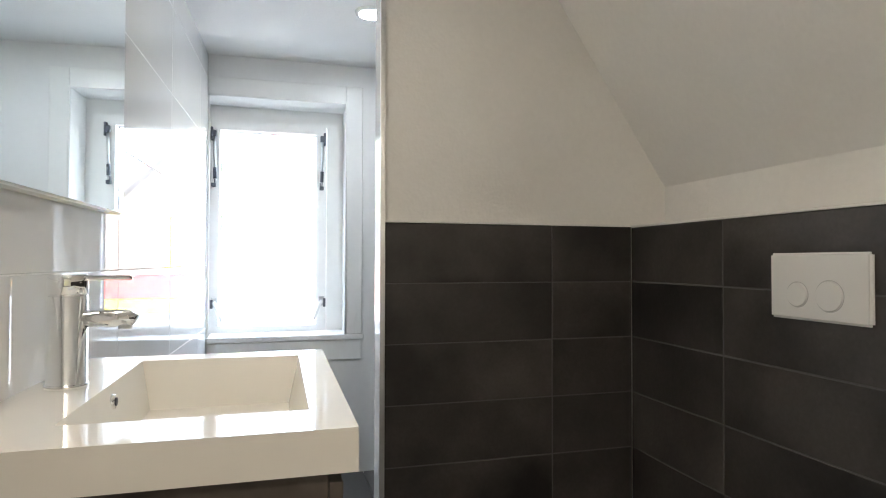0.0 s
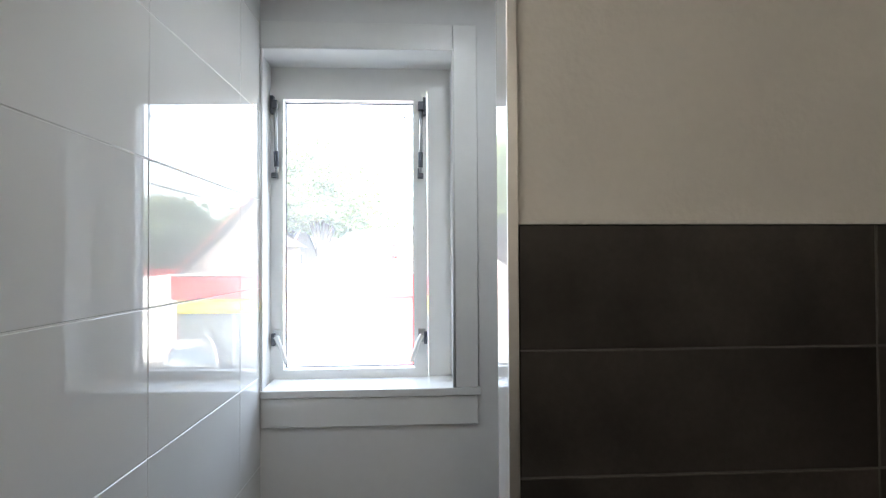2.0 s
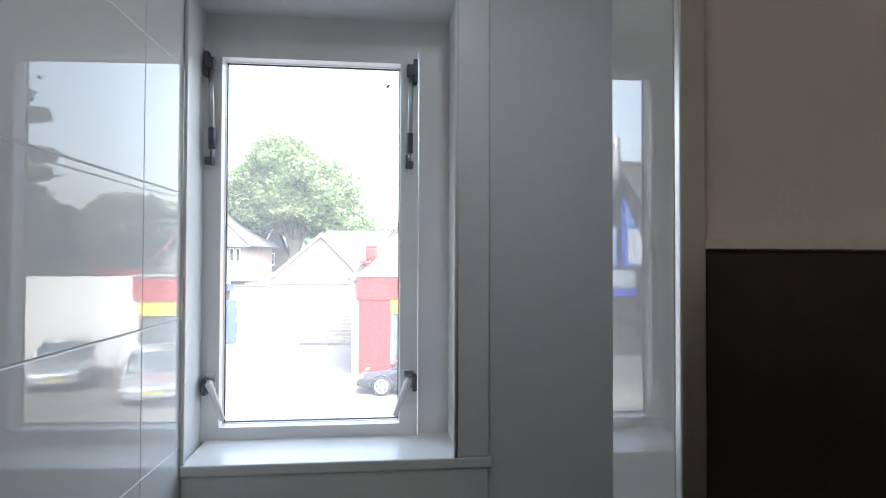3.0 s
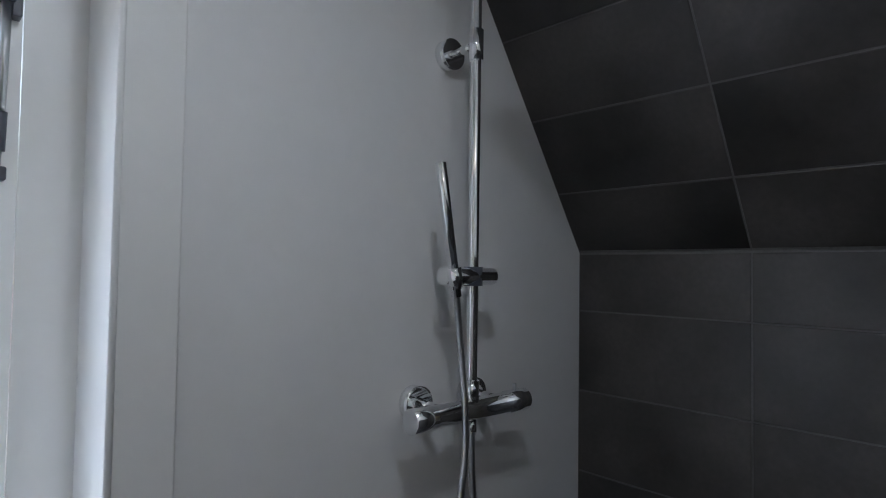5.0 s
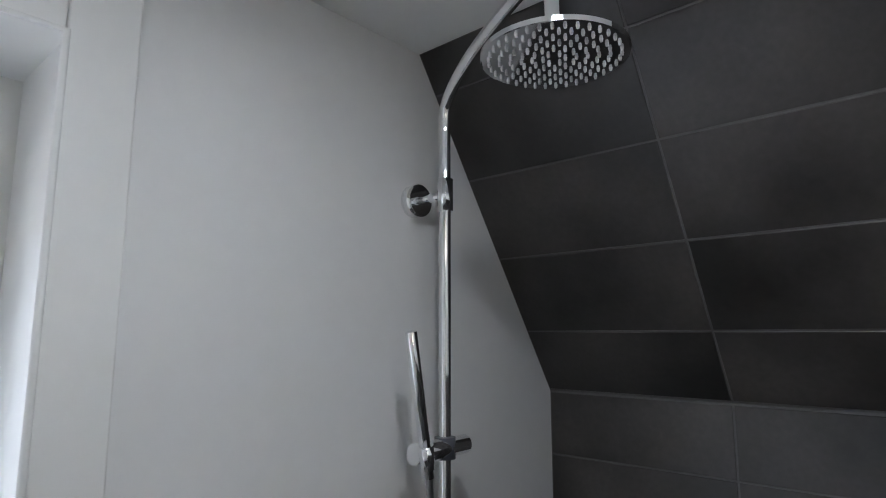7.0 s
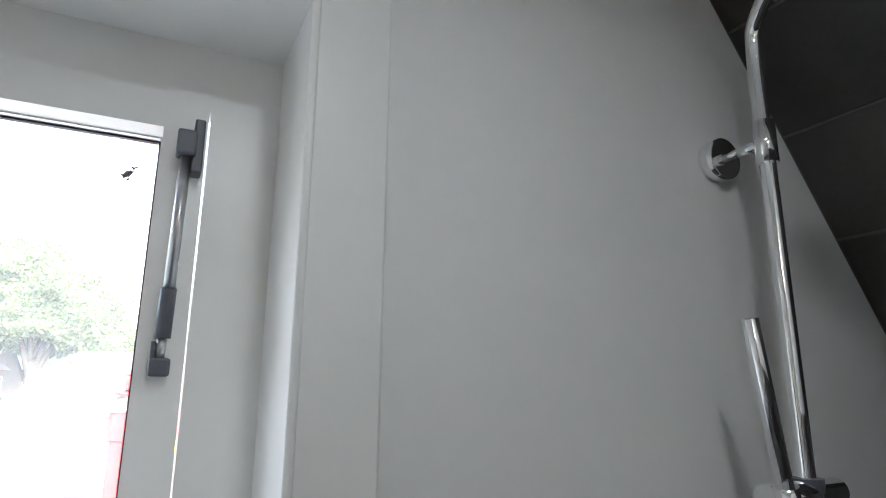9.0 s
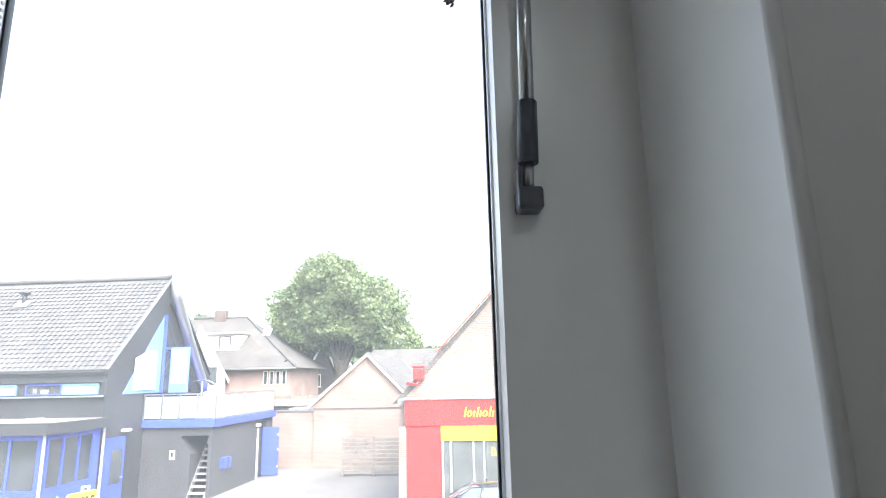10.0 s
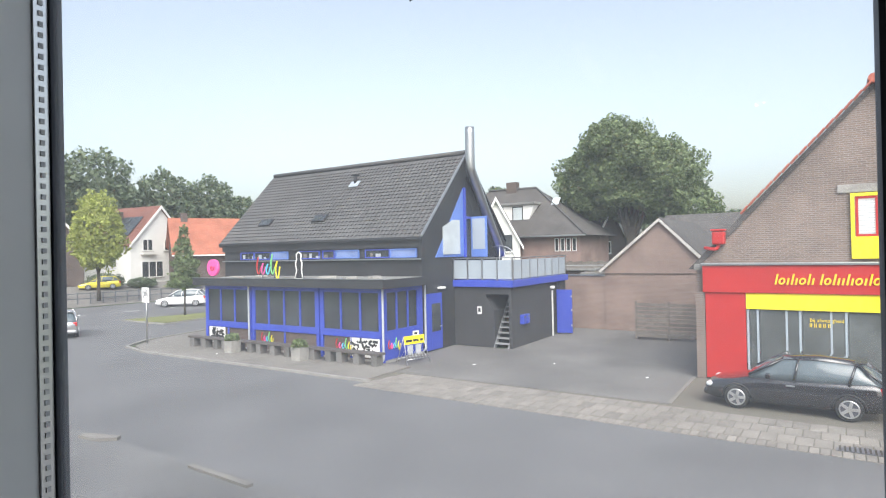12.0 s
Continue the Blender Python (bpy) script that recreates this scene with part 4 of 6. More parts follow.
for a, b, op in ((-12.0, -10.9, 0), (-10.9, -9.6, 0), (-9.45, -8.3, 1), (-7.5, -6.1, 0), (-5.9, -5.1, 0), (-5.0, -3.55, 1), (-3.2, -1.75, 0), (-1.7, -0.25, 1)):
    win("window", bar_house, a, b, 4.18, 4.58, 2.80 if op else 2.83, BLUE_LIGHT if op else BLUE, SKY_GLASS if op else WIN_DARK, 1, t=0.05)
rng = random.Random(8)
for a, b in ((-12.0, -9.7), (-7.4, -5.2), (-3.1, -1.9)):
    x = a + 0.2
    while x < b - 0.3:
        w = rng.uniform(0.12, 0.3)
        box("window_item", (x, x + w, 2.79, 2.812, 4.23, 4.23 + rng.uniform(0.08, 0.22)), rng.choice((DOWNPIPE, FROST, WOOD_GREY)), bar_house, label="small pale thing behind the window")
        x += w + rng.uniform(0.15, 0.5)
# roof
for sgn in (1, -1):
    bm = bmesh.new()
    add_prism(bm, [(EV if sgn > 0 else 2 * RV - EV, EZ), (RV, RZ), (RV, RZ - 0.14), ((EV if sgn > 0 else 2 * RV - EV), EZ - 0.14)], "x", RL, RR_)
    roof = part("roof", bm, BLACK_CLAD, bar_house)
    if sgn > 0:
        bar_roof = roof
tube("ridge_cap", [(RL, RV, RZ + 0.05), (RR_, RV, RZ + 0.05)], 0.12, ROOF_GREY, bar_house, 8)
prism("verge_board", [(EV, EZ - 0.18), (RV, RZ - 0.18), (RV, RZ + 0.06), (EV, EZ + 0.06)], "x", RR_ + 0.001, RR_ + 0.05, BLACK_CLAD, bar_house)
prism("verge_strip", [(EV, EZ + 0.062), (RV, RZ + 0.062), (RV, RZ + 0.13), (EV, EZ + 0.13)], "x", RR_ - 0.05, RR_ + 0.06, ZINC, bar_house)
prism("gable_board", [(EV + 0.1, EZ - 0.95), (RV, RZ - 1.1), (RV, RZ - 0.18), (EV + 0.1, EZ - 0.18)], "x", -0.049, 0.08, BLACK_CLAD, bar_house)
prism("gable_board", [(2 * RV - EV - 0.1, EZ - 0.95), (RV, RZ - 1.1), (RV, RZ - 0.18), (2 * RV - EV - 0.1, EZ - 0.18)], "x", -0.049, 0.08, BLACK_CLAD, bar_house)
for u, v in ((-10.9, 3.5), (-6.9, 3.55)):
    z = EZ + (v - EV) * (RZ - EZ) / (RV - EV) + 0.06
    sk = box("roof_window", (u - 0.45, u + 0.45, -0.02, 0.5, 0.02, 0.1), BLACK, bar_house, 0.01, "roof window", m=pose(0, v, z, 45.7))
    box("pane", (u - 0.38, u + 0.38, 0.04, 0.44, 0.1005, 0.108), WIN_DARK, sk, m=pose(0, v, z, 45.7))
box("vent_plate", (-6.35, -5.75, -0.02, 0.42, 0.09, 0.13), FROST, bar_house, 0.01, m=pose(0, 5.35, 7.85, 45.7))
tube("vent_pipe", [(-6.05, 5.5, 8.0), (-6.05, 5.5, 8.5)], 0.09, BLACK, bar_house, 12)
box("vent_cap", (-6.25, -5.85, 5.38, 5.62, 8.5, 8.56), BLACK, bar_house, 0.01)
# flue along the far slope
tube("flue", smooth_path([(0.42, 9.6, 4.2), (0.42, 8.2, 6.0), (0.42, 6.75, 8.0), (0.42, 6.46, 8.6), (0.42, 6.46, 10.4)], 6), 0.23, ZINC, bar_house, 18, "shiny zinc flue pipe")
# gable glazing
gl = prism("gable_panel", [(3.9, 4.15), (6.42, 4.15), (6.42, 7.45)], "x", -0.04, 0.0, BLUE_LIGHT, bar_house)
prism("gable_panel", [(6.52, 4.15), (9.1, 4.15), (6.52, 7.45)], "x", -0.04, -0.005, WIN_DARK, bar_house)
prism("gable_window", [(4.5, 4.28), (5.98, 4.28), (5.98, 5.9), (5.4, 5.9), (4.5, 5.55)], "x", 0.001, 0.05, WIN_LIGHT, bar_house, "white curtained gable window")
box("mullion", (-0.03, 0.08, 6.4, 6.56, 4.12, 7.5), BLUE, bar_house, 0.01)
box("mullion", (-0.03, 0.08, 6.56, 8.2, 6.0, 6.1), BLUE, bar_house, 0.01)
tdoor = box("terrace_door", (0.06, 0.95, 7.0, 7.06, 4.12, 6.1), BLUE_LIGHT, bar_house, 0.01, "open light blue terrace door")
box("pane", (0.16, 0.85, 6.985, 7.0, 4.5, 6.0), FROST, tdoor)
# conservatory
box("porch_floor", (-11.25, -0.02, 0.02, 2.85, 0.0, 0.12), CONCRETE, bar_house)
box("porch_roof", (-11.55, 0.35, -0.38, 2.84, 3.16, 3.34), ROOF_FELT, bar_house, 0.01, "flat felt roof")
box("porch_fascia", (-11.6, 0.4, -0.43, -0.381, 3.0, 3.36), BLACK_CLAD, bar_house, 0.005)
box("porch_fascia", (0.351, 0.4, -0.38, 2.84, 3.0, 3.36), BLACK_CLAD, bar_house, 0.005)
box("roof_edge", (-11.62, 0.42, -0.45, -0.37, 3.362, 3.385), ZINC, bar_house)
# dark sheet that stands in for the shaded room behind the glazing
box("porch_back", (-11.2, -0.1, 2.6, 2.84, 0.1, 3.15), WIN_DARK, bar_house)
posts = [-11.2, -7.95, -7.75, -3.6, -3.4, -0.12]
for p in posts:
    box("post", (p, p + 0.13, 0.0, 0.14, 0.0, 3.15), BLUE, bar_house, 0.008)
for a, b, n in ((-11.07, -7.95, 3), (-7.62, -3.6, 4), (-3.27, -0.12, 3)):
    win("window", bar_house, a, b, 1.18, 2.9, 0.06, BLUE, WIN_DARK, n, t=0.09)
    box("rail", (a, b, 0.005, 0.13, 0.98, 1.175), BLUE, bar_house, 0.005)
    box("rail", (a, b, 0.005, 0.13, 2.905, 3.15), BLUE, bar_house, 0.005)
    n2 = 2
    for k in range(n2):
        w0, w1 = a + (b - a) * k / n2, a + (b - a) * (k + 1) / n2
        box("lower_panel", (w0 + 0.04, w1 - 0.04, 0.06, 0.12, 0.12, 0.975), BRICK_DARK, bar_house)
        box("post", (w1 - 0.05, w1 + 0.04, 0.02, 0.13, 0.12, 0.975), BLUE, bar_house)
win("window", bar_house, 0.2, 2.5, 1.18, 2.9, -0.08, BLUE, WIN_DARK, 3, t=0.1, axis="y")
box("side_panel", (-0.1, -0.02, 0.1, 2.8, 0.1, 1.175), BLUE, bar_house)
box("side_panel", (-0.1, -0.02, 0.1, 2.8, 2.905, 3.15), BLUE, bar_house)
box("side_panel", (-0.1, -0.02, 2.51, 2.8, 1.176, 2.904), BLUE, bar_house)


def poster(parent, u0, u1, z0, z1, v, seed):
    p = box("poster", (u0, u1, v, v + 0.02, z0, z1), WHITE_PAINT, parent, label="black and white printed panel")
    rng = random.Random(seed)
    bm = bmesh.new()
    for k in range(44):
        a, r = rng.uniform(0, 6.28), rng.uniform(0.03, 0.13)
        x, z = rng.uniform(u0 + 0.12, u1 - 0.12), rng.uniform(z0 + 0.1, z1 - 0.1)
        add_box(bm, -r, r, v - 0.008 - k * 0.0004, v - 0.002, -0.2 * r - 0.015, 0.5 * r, Matrix.Translation((x, 0, z)) @ Euler((0, a, 0)).to_matrix().to_4x4())
    part("print", bm, BLACK, p)


poster(bar_house, -10.95, -9.75, 0.2, 0.97, 0.02, 1)
poster(bar_house, -1.75, -0.2, 0.2, 0.97, 0.02, 2)


def squiggle(parent, u, v, z, w, h, r, axis="x"):
    """A looping coloured script sign, as plain strokes."""
    cols = [RED, PINK, CYAN, GREEN_S, YELLOW]
    n = len(cols)
    for k, c in enumerate(cols):
        x0, x1 = w * k / n, w * (k + 1) / n
        tall = (1.0, 0.62, 0.58, 1.15, 0.75)[k] * h
        low = -0.35 * h if k == 4 else 0.0
        pts = [(x0, 0, 0.45 * tall), (x0 + 0.5 * (x1 - x0), 0, tall), (x0 + 0.15 * (x1 - x0), 0, 0.3 * tall), (x0 + 0.55 * (x1 - x0), 0, low), (x1, 0, 0.42 * h)]
        pts = [(u + p[0], v, z + p[2]) if axis == "x" else (u, v + p[0], z + p[2]) for p in pts]
        tube("stroke", smooth_path(pts, 6), r, c, parent, 8)


sign_script = thing("roof_sign", "multicoloured looping script sign on the porch roof", "sign", S @ pose(0, 0, 3.34))
squiggle(sign_script, -7.75, 0.3, 0.2, 1.6, 0.8, 0.03)
tube("leg", [(-7.3, 0.3, 0), (-7.3, 0.3, 0.3)], 0.03, DARK_METAL, sign_script, 8)
tube("leg", [(-6.5, 0.3, 0), (-6.5, 0.3, 0.3)], 0.03, DARK_METAL, sign_script, 8)
for u, w in ((-7.1, 0.8), (-2.5, 0.85)):
    sg = thing("panel_sign", "small multicoloured script sign on the dark panels", "sign", S)
    squiggle(sg, u, -0.03, 0.5, w, 0.38, 0.02)
sg = thing("panel_sign", "small multicoloured script sign on the blue side", "sign", S)
squiggle(sg, 0.02, 0.3, 0.55, 0.8, 0.35, 0.02, "y")
pink = thing("round_pink_sign", "round bright pink sign on the porch roof", "sign", S @ pose(-11.35, 0.6, 3.34))
tube("disc", [(0, -0.08, 0.5), (0, 0.08, 0.5)], 0.42, PINK, pink, 32)
tube("swirl", smooth_path([(0.15 * math.cos(a) * a / 5, -0.1, 0.5 + 0.15 * math.sin(a) * a / 5) for a in (0.5, 1.5, 2.5, 3.5, 4.5, 5.5, 6.5)], 4), 0.025, RED, pink, 6)
tube("leg", [(0, 0, 0), (0, 0, 0.1)], 0.04, DARK_METAL, pink, 8)
fig = thing("cut_out_sign", "tall black cut-out sign with a white outline", "sign", S @ pose(-4.9, 0.3, 3.34))
shape = [(-0.26, 0.0), (0.24, 0.0), (0.17, 0.38), (0.2, 0.7), (0.13, 0.86), (0.16, 1.08), (0.02, 1.18), (-0.14, 1.08), (-0.12, 0.86), (-0.2, 0.66), (-0.13, 0.36)]
prism("board", shape, "y", -0.02, 0.02, BLACK, fig)
tube("outline", [(x, -0.03, z) for x, z in shape + shape[:1]], 0.03, WHITE_PAINT, fig, 8)
# things lying on the flat roof
for k, (u, v, w) in enumerate(((-9.9, 0.9, 0.9), (-8.6, 1.4, 0.7), (-3.6, 0.7, 0.8), (-2.8, 1.2, 0.6), (-2.2, 0.6, 0.5), (-1.2, 1.0, 0.5), (-0.6, 0.5, 0.3))):
    rb_ = thing("roof_ballast", "grey slab lying on the felt roof", "roof ballast", S @ pose(u, v, 3.341, 0, 0, 17 * k))
    box("slab", (-w / 2, w / 2, -0.15, 0.15, 0, 0.07 + 0.02 * (k % 3)), CONCRETE, rb_, 0.01)
for u, v in ((-7.9, -0.06), (0.06, -0.06), (0.05, 2.9)):
    tube("downpipe", smooth_path([(u, v, 3.05), (u, v, 2.6), (u, v, 0.5), (u, v, 0.22), (u - 0.12, v - 0.06, 0.08)], 4), 0.048, DOWNPIPE, bar_house, 10, "grey-white downpipe")
# entrance door in the gable
edoor = box("door", (-0.045, 0.03, 3.05, 4.3, 0.05, 2.55), BLUE, bar_house, 0.01, "blue panelled entrance door")
box("pane", (0.0305, 0.04, 3.45, 4.15, 0.85, 2.1), WIN_DARK, edoor)
box("panel", (0.0305, 0.045, 3.45, 4.15, 0.2, 0.7), BLUE, edoor, 0.005)
tube("door_handle", [(0.07, 4.2, 1.05), (0.07, 4.05, 1.05)], 0.015, STEEL, edoor, 8)
box("door_lamp", (-0.03, 0.2, 4.0, 4.4, 2.72, 2.82), WHITE_PAINT, bar_house, 0.03, "white bulkhead lamp")
# annex with terrace
bm = bmesh.new()
add_box(bm, -0.04, 1.66, 5.5, 12, 0, 2.74)
add_box(bm, 2.8, 2.95, 5.5, 10.1, 0, 2.74)
add_box(bm, 1.661, 2.799, 7.7, 12, 0, 2.74)
add_box(bm, 2.8, 2.95, 11.2, 12, 0, 2.74)
add_box(bm, 1.661, 2.799, 5.5, 7.699, 2.42, 2.74)
add_prism(bm, [(1.661, 0), (2.06, 0), (2.06, 1.7), (1.661, 2.3)], "y", 5.502, 7.69)
part("annex_wall", bm, DARK_WALL, bar_house, "charcoal rendered annex wall")
for k in range(10):
    box("step", (2.1, 2.76, 5.42 + 0.165 * k, 5.68 + 0.165 * k, 0.225 * k + 0.17, 0.225 * k + 0.225), STAIR_GREY, bar_house, label="grey stair tread")
for u in (2.065, 2.765):
    prism("stringer", [(5.36, 0.0), (5.62, 0.0), (7.3, 2.3), (7.04, 2.3)], "x", u, u + 0.03, STAIR_GREY, bar_house, "grey stair stringer")
box("terrace_deck", (-0.04, 3.1, 5.36, 12.1, 2.75, 3.06), BLUE, bar_house, 0.01, "blue terrace edge")
for k in range(5):
    box("railing_post", (0.0 + 0.765 * k - 0.03, 0.0 + 0.765 * k + 0.03, 5.38, 5.43, 3.06, 4.05), ZINC, bar_house)
    if k < 4:
        box("railing_panel", (0.04 + 0.765 * k, 0.725 + 0.765 * k, 5.4, 5.42, 3.12, 3.98), FROST, bar_house, label="frosted railing panel")
for k in range(8):
    box("railing_post", (3.03, 3.08, 5.44 + 0.9 * k, 5.5 + 0.9 * k, 3.06, 4.05), ZINC, bar_house)
    if k < 7:
        box("railing_panel", (3.045, 3.065, 5.51 + 0.9 * k, 6.33 + 0.9 * k, 3.12, 3.98), FROST, bar_house)
box("handrail", (-0.05, 3.1, 5.37, 5.44, 4.05, 4.1), ZINC, bar_house)
box("handrail", (3.02, 3.1, 5.441, 11.9, 4.05, 4.1), ZINC, bar_house)
for k in range(3):
    tube("stair_rail", [(0.9 + 0.3 * k, 8.4, 3.06), (0.9 + 0.3 * k, 8.4, 4.6 - 0.12 * k)], 0.03, ZINC, bar_house, 8)
tube("stair_rail", smooth_path([(0.5, 8.4, 4.6), (1.2, 8.4, 4.6), (1.7, 8.4, 4.2), (1.75, 8.4, 3.1)], 5), 0.03, ZINC, bar_house, 8)
box("sign_plate", (1.2, 1.42, 5.47, 5.499, 1.5, 1.85), WHITE_PAINT, bar_house, label="small white notice plate")
box("sign_print", (1.25, 1.37, 5.462, 5.4695, 1.6, 1.78), BLACK, bar_house)
for v in (6.45, 6.85):
    mb = thing("letter_box", "blue metal letter box on the annex wall", "letter box", S @ pose(2.951, v, 1.02))
    box("body", (0, 0.2, -0.14, 0.14, 0, 0.42), BLUE, mb, 0.01)
    box("flap", (0.2005, 0.21, -0.1, 0.1, 0.3, 0.35), DARK_METAL, mb)
box("door_frame", (2.951, 3.0, 10.1, 10.2, 0, 2.3), WHITE_PAINT, bar_house)
box("annex_door_opening", (2.7, 2.75, 10.1, 11.2, 0, 2.3), WHITE_PAINT, bar_house)
adoor = box("annex_door", (0.0, 0.8, -0.03, 0.03, 0.05, 2.3), BLUE, bar_house, 0.008, "blue annex door standing open", m=pose(2.9, 10.9, 0, 0, 0, 10))
for z in (0.4, 1.2, 1.9):
    box("hinge", (0.74, 0.81, -0.045, -0.031, z, z + 0.1), STEEL, adoor, m=pose(2.9, 10.9, 0, 0, 0, 10))
box("wall_lamp", (2.951, 3.15, 9.9, 10.1, 2.42, 2.55), WHITE_PAINT, bar_house, 0.03, "white bulkhead lamp")

# benches, planters and the folding sign before the bar
for k in range(5):
    a = -11.6 + 2.4 * k
    bench = thing("bench", "dark plank bench on grey concrete blocks", "bench", S @ pose(a, -0.55, 0.05), "benches before the bar")
    box("seat", (0, 2.38, -0.2, 0.22, 0.42, 0.5), PLANK, bench, 0.01)
    for x in (0.15, 1.05, 1.95):
        box("block", (x, x + 0.3, -0.18, 0.2, 0, 0.419), BLOCK, bench, 0.01)
for u, sd in ((-7.9, 50), (-3.6, 51)):
    pl = thing("planter", "square grey concrete planter with leafy plants", "planter", S @ pose(u, -1.0, 0.05))
    bm = bmesh.new()
    add_prism(bm, [(-0.24, 0), (0.24, 0), (0.28, 0.55), (-0.28, 0.55)], "y", -0.25, 0.25)
    part("pot", bm, CONCRETE, pl)
    crown("plant", [(0, 0, 0.66, 0.32, 0.32, 0.2)], 420, 0.07, LEAF, pl, sd)
fs = thing("folding_sign", "yellow advertising board on a steel bicycle rack", "sign", S @ pose(0.78, 0.95, 0.0, 0, 0, 72))
for x in (-0.52, 0.52):
    for y in (-0.35, 0.35):
        tube("leg", [(x * 1.1, y, 0), (x * 0.9, 0, 1.05)], 0.014, STEEL, fs, 6)
for y in (-0.28, 0.28):
    tube("rack_bar", [(-0.55, y, 0.18), (0.55, y, 0.18)], 0.013, STEEL, fs, 6)
for k in range(7):
    tube("rack_wire", [(-0.45 + 0.15 * k, -0.3, 0.15), (-0.45 + 0.15 * k, 0, 0.5), (-0.45 + 0.15 * k, 0.3, 0.15)], 0.008, STEEL, fs, 5)
box("board", (-0.5, 0.5, -0.08, -0.05, 0.74, 1.08), YELLOW, fs, 0.005)
for k, w in enumerate((0.18, 0.12, 0.16, 0.1, 0.14)):
    box("lettering", (-0.42 + 0.175 * k, -0.42 + 0.175 * k + w, -0.087, -0.081, 0.84, 0.93), BLACK, fs)
box("top_plate", (-0.06, 0.24, -0.075, -0.055, 1.081, 1.26), WHITE_PAINT, fs)
box("top_mark", (0.0, 0.16, -0.082, -0.0755, 1.12, 1.2), BLACK, fs)
for x in (-0.32, 0.08):
    box("poster", (x, x + 0.26, -0.06, -0.04, 0.34, 0.7), DOWNPIPE, fs)

# ---- the back of the yard ----
back_house = thing("garage_building", "low orange-brown brick outbuilding with a white edged gable", "building", S)
prism("wall", [(4.7, 0), (9.9, 0), (9.9, 3.55), (7.6, 5.75), (4.7, 3.3)], "y", 13.4, 13.7, BRICK_ORANGE, back_house, "orange brick gable wall")
box("side_wall", (2.4, 4.69, 13.5, 13.75, 0, 2.9), BRICK_ORANGE, back_house, label="orange brick garden wall")
box("coping", (2.4, 4.69, 13.45, 13.8, 2.9, 2.97), ZINC, back_house)
prism("roof", [(4.55, 3.2), (7.6, 5.8), (7.6, 5.95), (4.35, 3.2)], "y", 13.3, 24, ROOF_TILED, back_house)
prism("roof", [(9.95, 3.5), (7.6, 5.8), (7.6, 5.95), (10.1, 3.5)], "y", 13.3, 24, ROOF_TILED, back_house)
prism("verge", [(4.4, 3.18), (7.6, 5.9), (7.6, 5.74), (4.52, 3.1)], "y", 13.2, 13.399, OLD_WHITE, back_house, "white verge board")
prism("verge", [(10.0, 3.5), (7.6, 5.9), (7.6, 5.74), (9.9, 3.4)], "y", 13.2, 13.399, OLD_WHITE, back_house)
box("brick_course", (4.7, 9.9, 13.37, 13.399, 3.0, 3.06), BRICK_DARK, back_house)
fence = thing("slat_fence", "weathered grey wooden slat fence panels", "fence", S @ pose(7.0, 10.75, 0))
for x in (0.0, 1.5, 3.0):
    box("post", (x - 0.05, x + 0.05, 0.0, 0.1, 0, 1.82), WOOD_GREY, fence, 0.005)
for k in range(9):
    for x in (0.06, 1.56):
        box("slat", (x, x + 1.38, -0.03 - 0.02 * (k % 2), -0.005, 0.12 + 0.185 * k, 0.262 + 0.185 * k), WOOD_GREY, fence, 0.004)
shed_roof = thing("flat_roof_shed", "low sheds with grey felt roofs behind the wall", "shed", S @ pose(0, 0, 0))
for a, b, c, d, h in ((3.0, 7.5, 15, 21, 2.9), (-1.5, 3.2, 16, 24, 3.1), (4.0, 9.0, 22, 28, 3.2)):
    box("wall", (a, b, c, d, 0, h), BRICK_DARK, shed_roof)
    box("roof", (a - 0.2, b + 0.2, c - 0.2, d + 0.2, h, h + 0.12), ROOF_FELT, shed_roof, 0.02)
    for k in range(3):
        box("batten", (a, b, c + 1.3 * k, c + 0.12 + 1.3 * k, h + 0.121, h + 0.2), WOOD_GREY, shed_roof)
back_fence = thing("plank_fence", "dark wooden plank fence behind the sheds", "fence", S @ pose(-6, 30, 0))
for k in range(30):
    box("plank", (0.3 * k, 0.28 + 0.3 * k, 0, 0.03, 0, 3.3 + 0.05 * (k % 3)), WOOD_GREY, back_fence)

# ---- the shop ----
shop = thing("shop_building", "brown brick shop with red fascia and yellow trim", "building", S)
box("wall", (11.05, 30.0, 3.3, 3.6, 0.0, 0.05), BRICK_BROWN, shop)
prism("gable_wall", [(11.05, 3.7), (21.1, 3.7), (16.05, 9.0)], "y", 3.55, 3.85, BRICK_BROWN, shop, "brown brick gable")
box("wall_left", (11.05, 11.4, 3.2, 12.5, 0, 3.69), BRICK_BROWN, shop)
box("inner_wall", (11.4, 30, 6.5, 6.7, 0, 3.69), PLASTER, shop)
box("wall_right", (21.0, 21.3, 3.86, 12.5, 0, 3.69), BRICK_BROWN, shop)
prism("roof", [(10.75, 3.62), (16.05, 9.2), (16.05, 9.0), (11.0, 3.6)], "y", 3.5, 13.2, ROOF_TILED, shop)
prism("roof", [(21.35, 3.62), (16.05, 9.2), (16.05, 9.0), (21.1, 3.6)], "y", 3.5, 13.2, ROOF_TILED, shop)
me = bpy.data.meshes.new("verge_tile")
bm = bmesh.new()
add_box(bm, -0.17, 0.17, -0.2, 0.06, 0.0, 0.06)
bmesh.ops.bevel(bm, geom=bm.edges[:], offset=0.02, segments=1, affect="EDGES")
bm.to_mesh(me)
bm.free()
me.materials.append(ROOF_RED)
for k in range(22):
    for s in ((-1, 1) if k > 6 else (1,)):
        o = new("verge_tile", me)
        o.parent = shop
        f = (k + 0.5) / 22
        o.matrix_local = pose(16.05 + s * 5.3 * (1 - f), 3.48, 3.66 + 5.55 * f, 0, s * 46.5 + (4 if s > 0 else -4), 0)
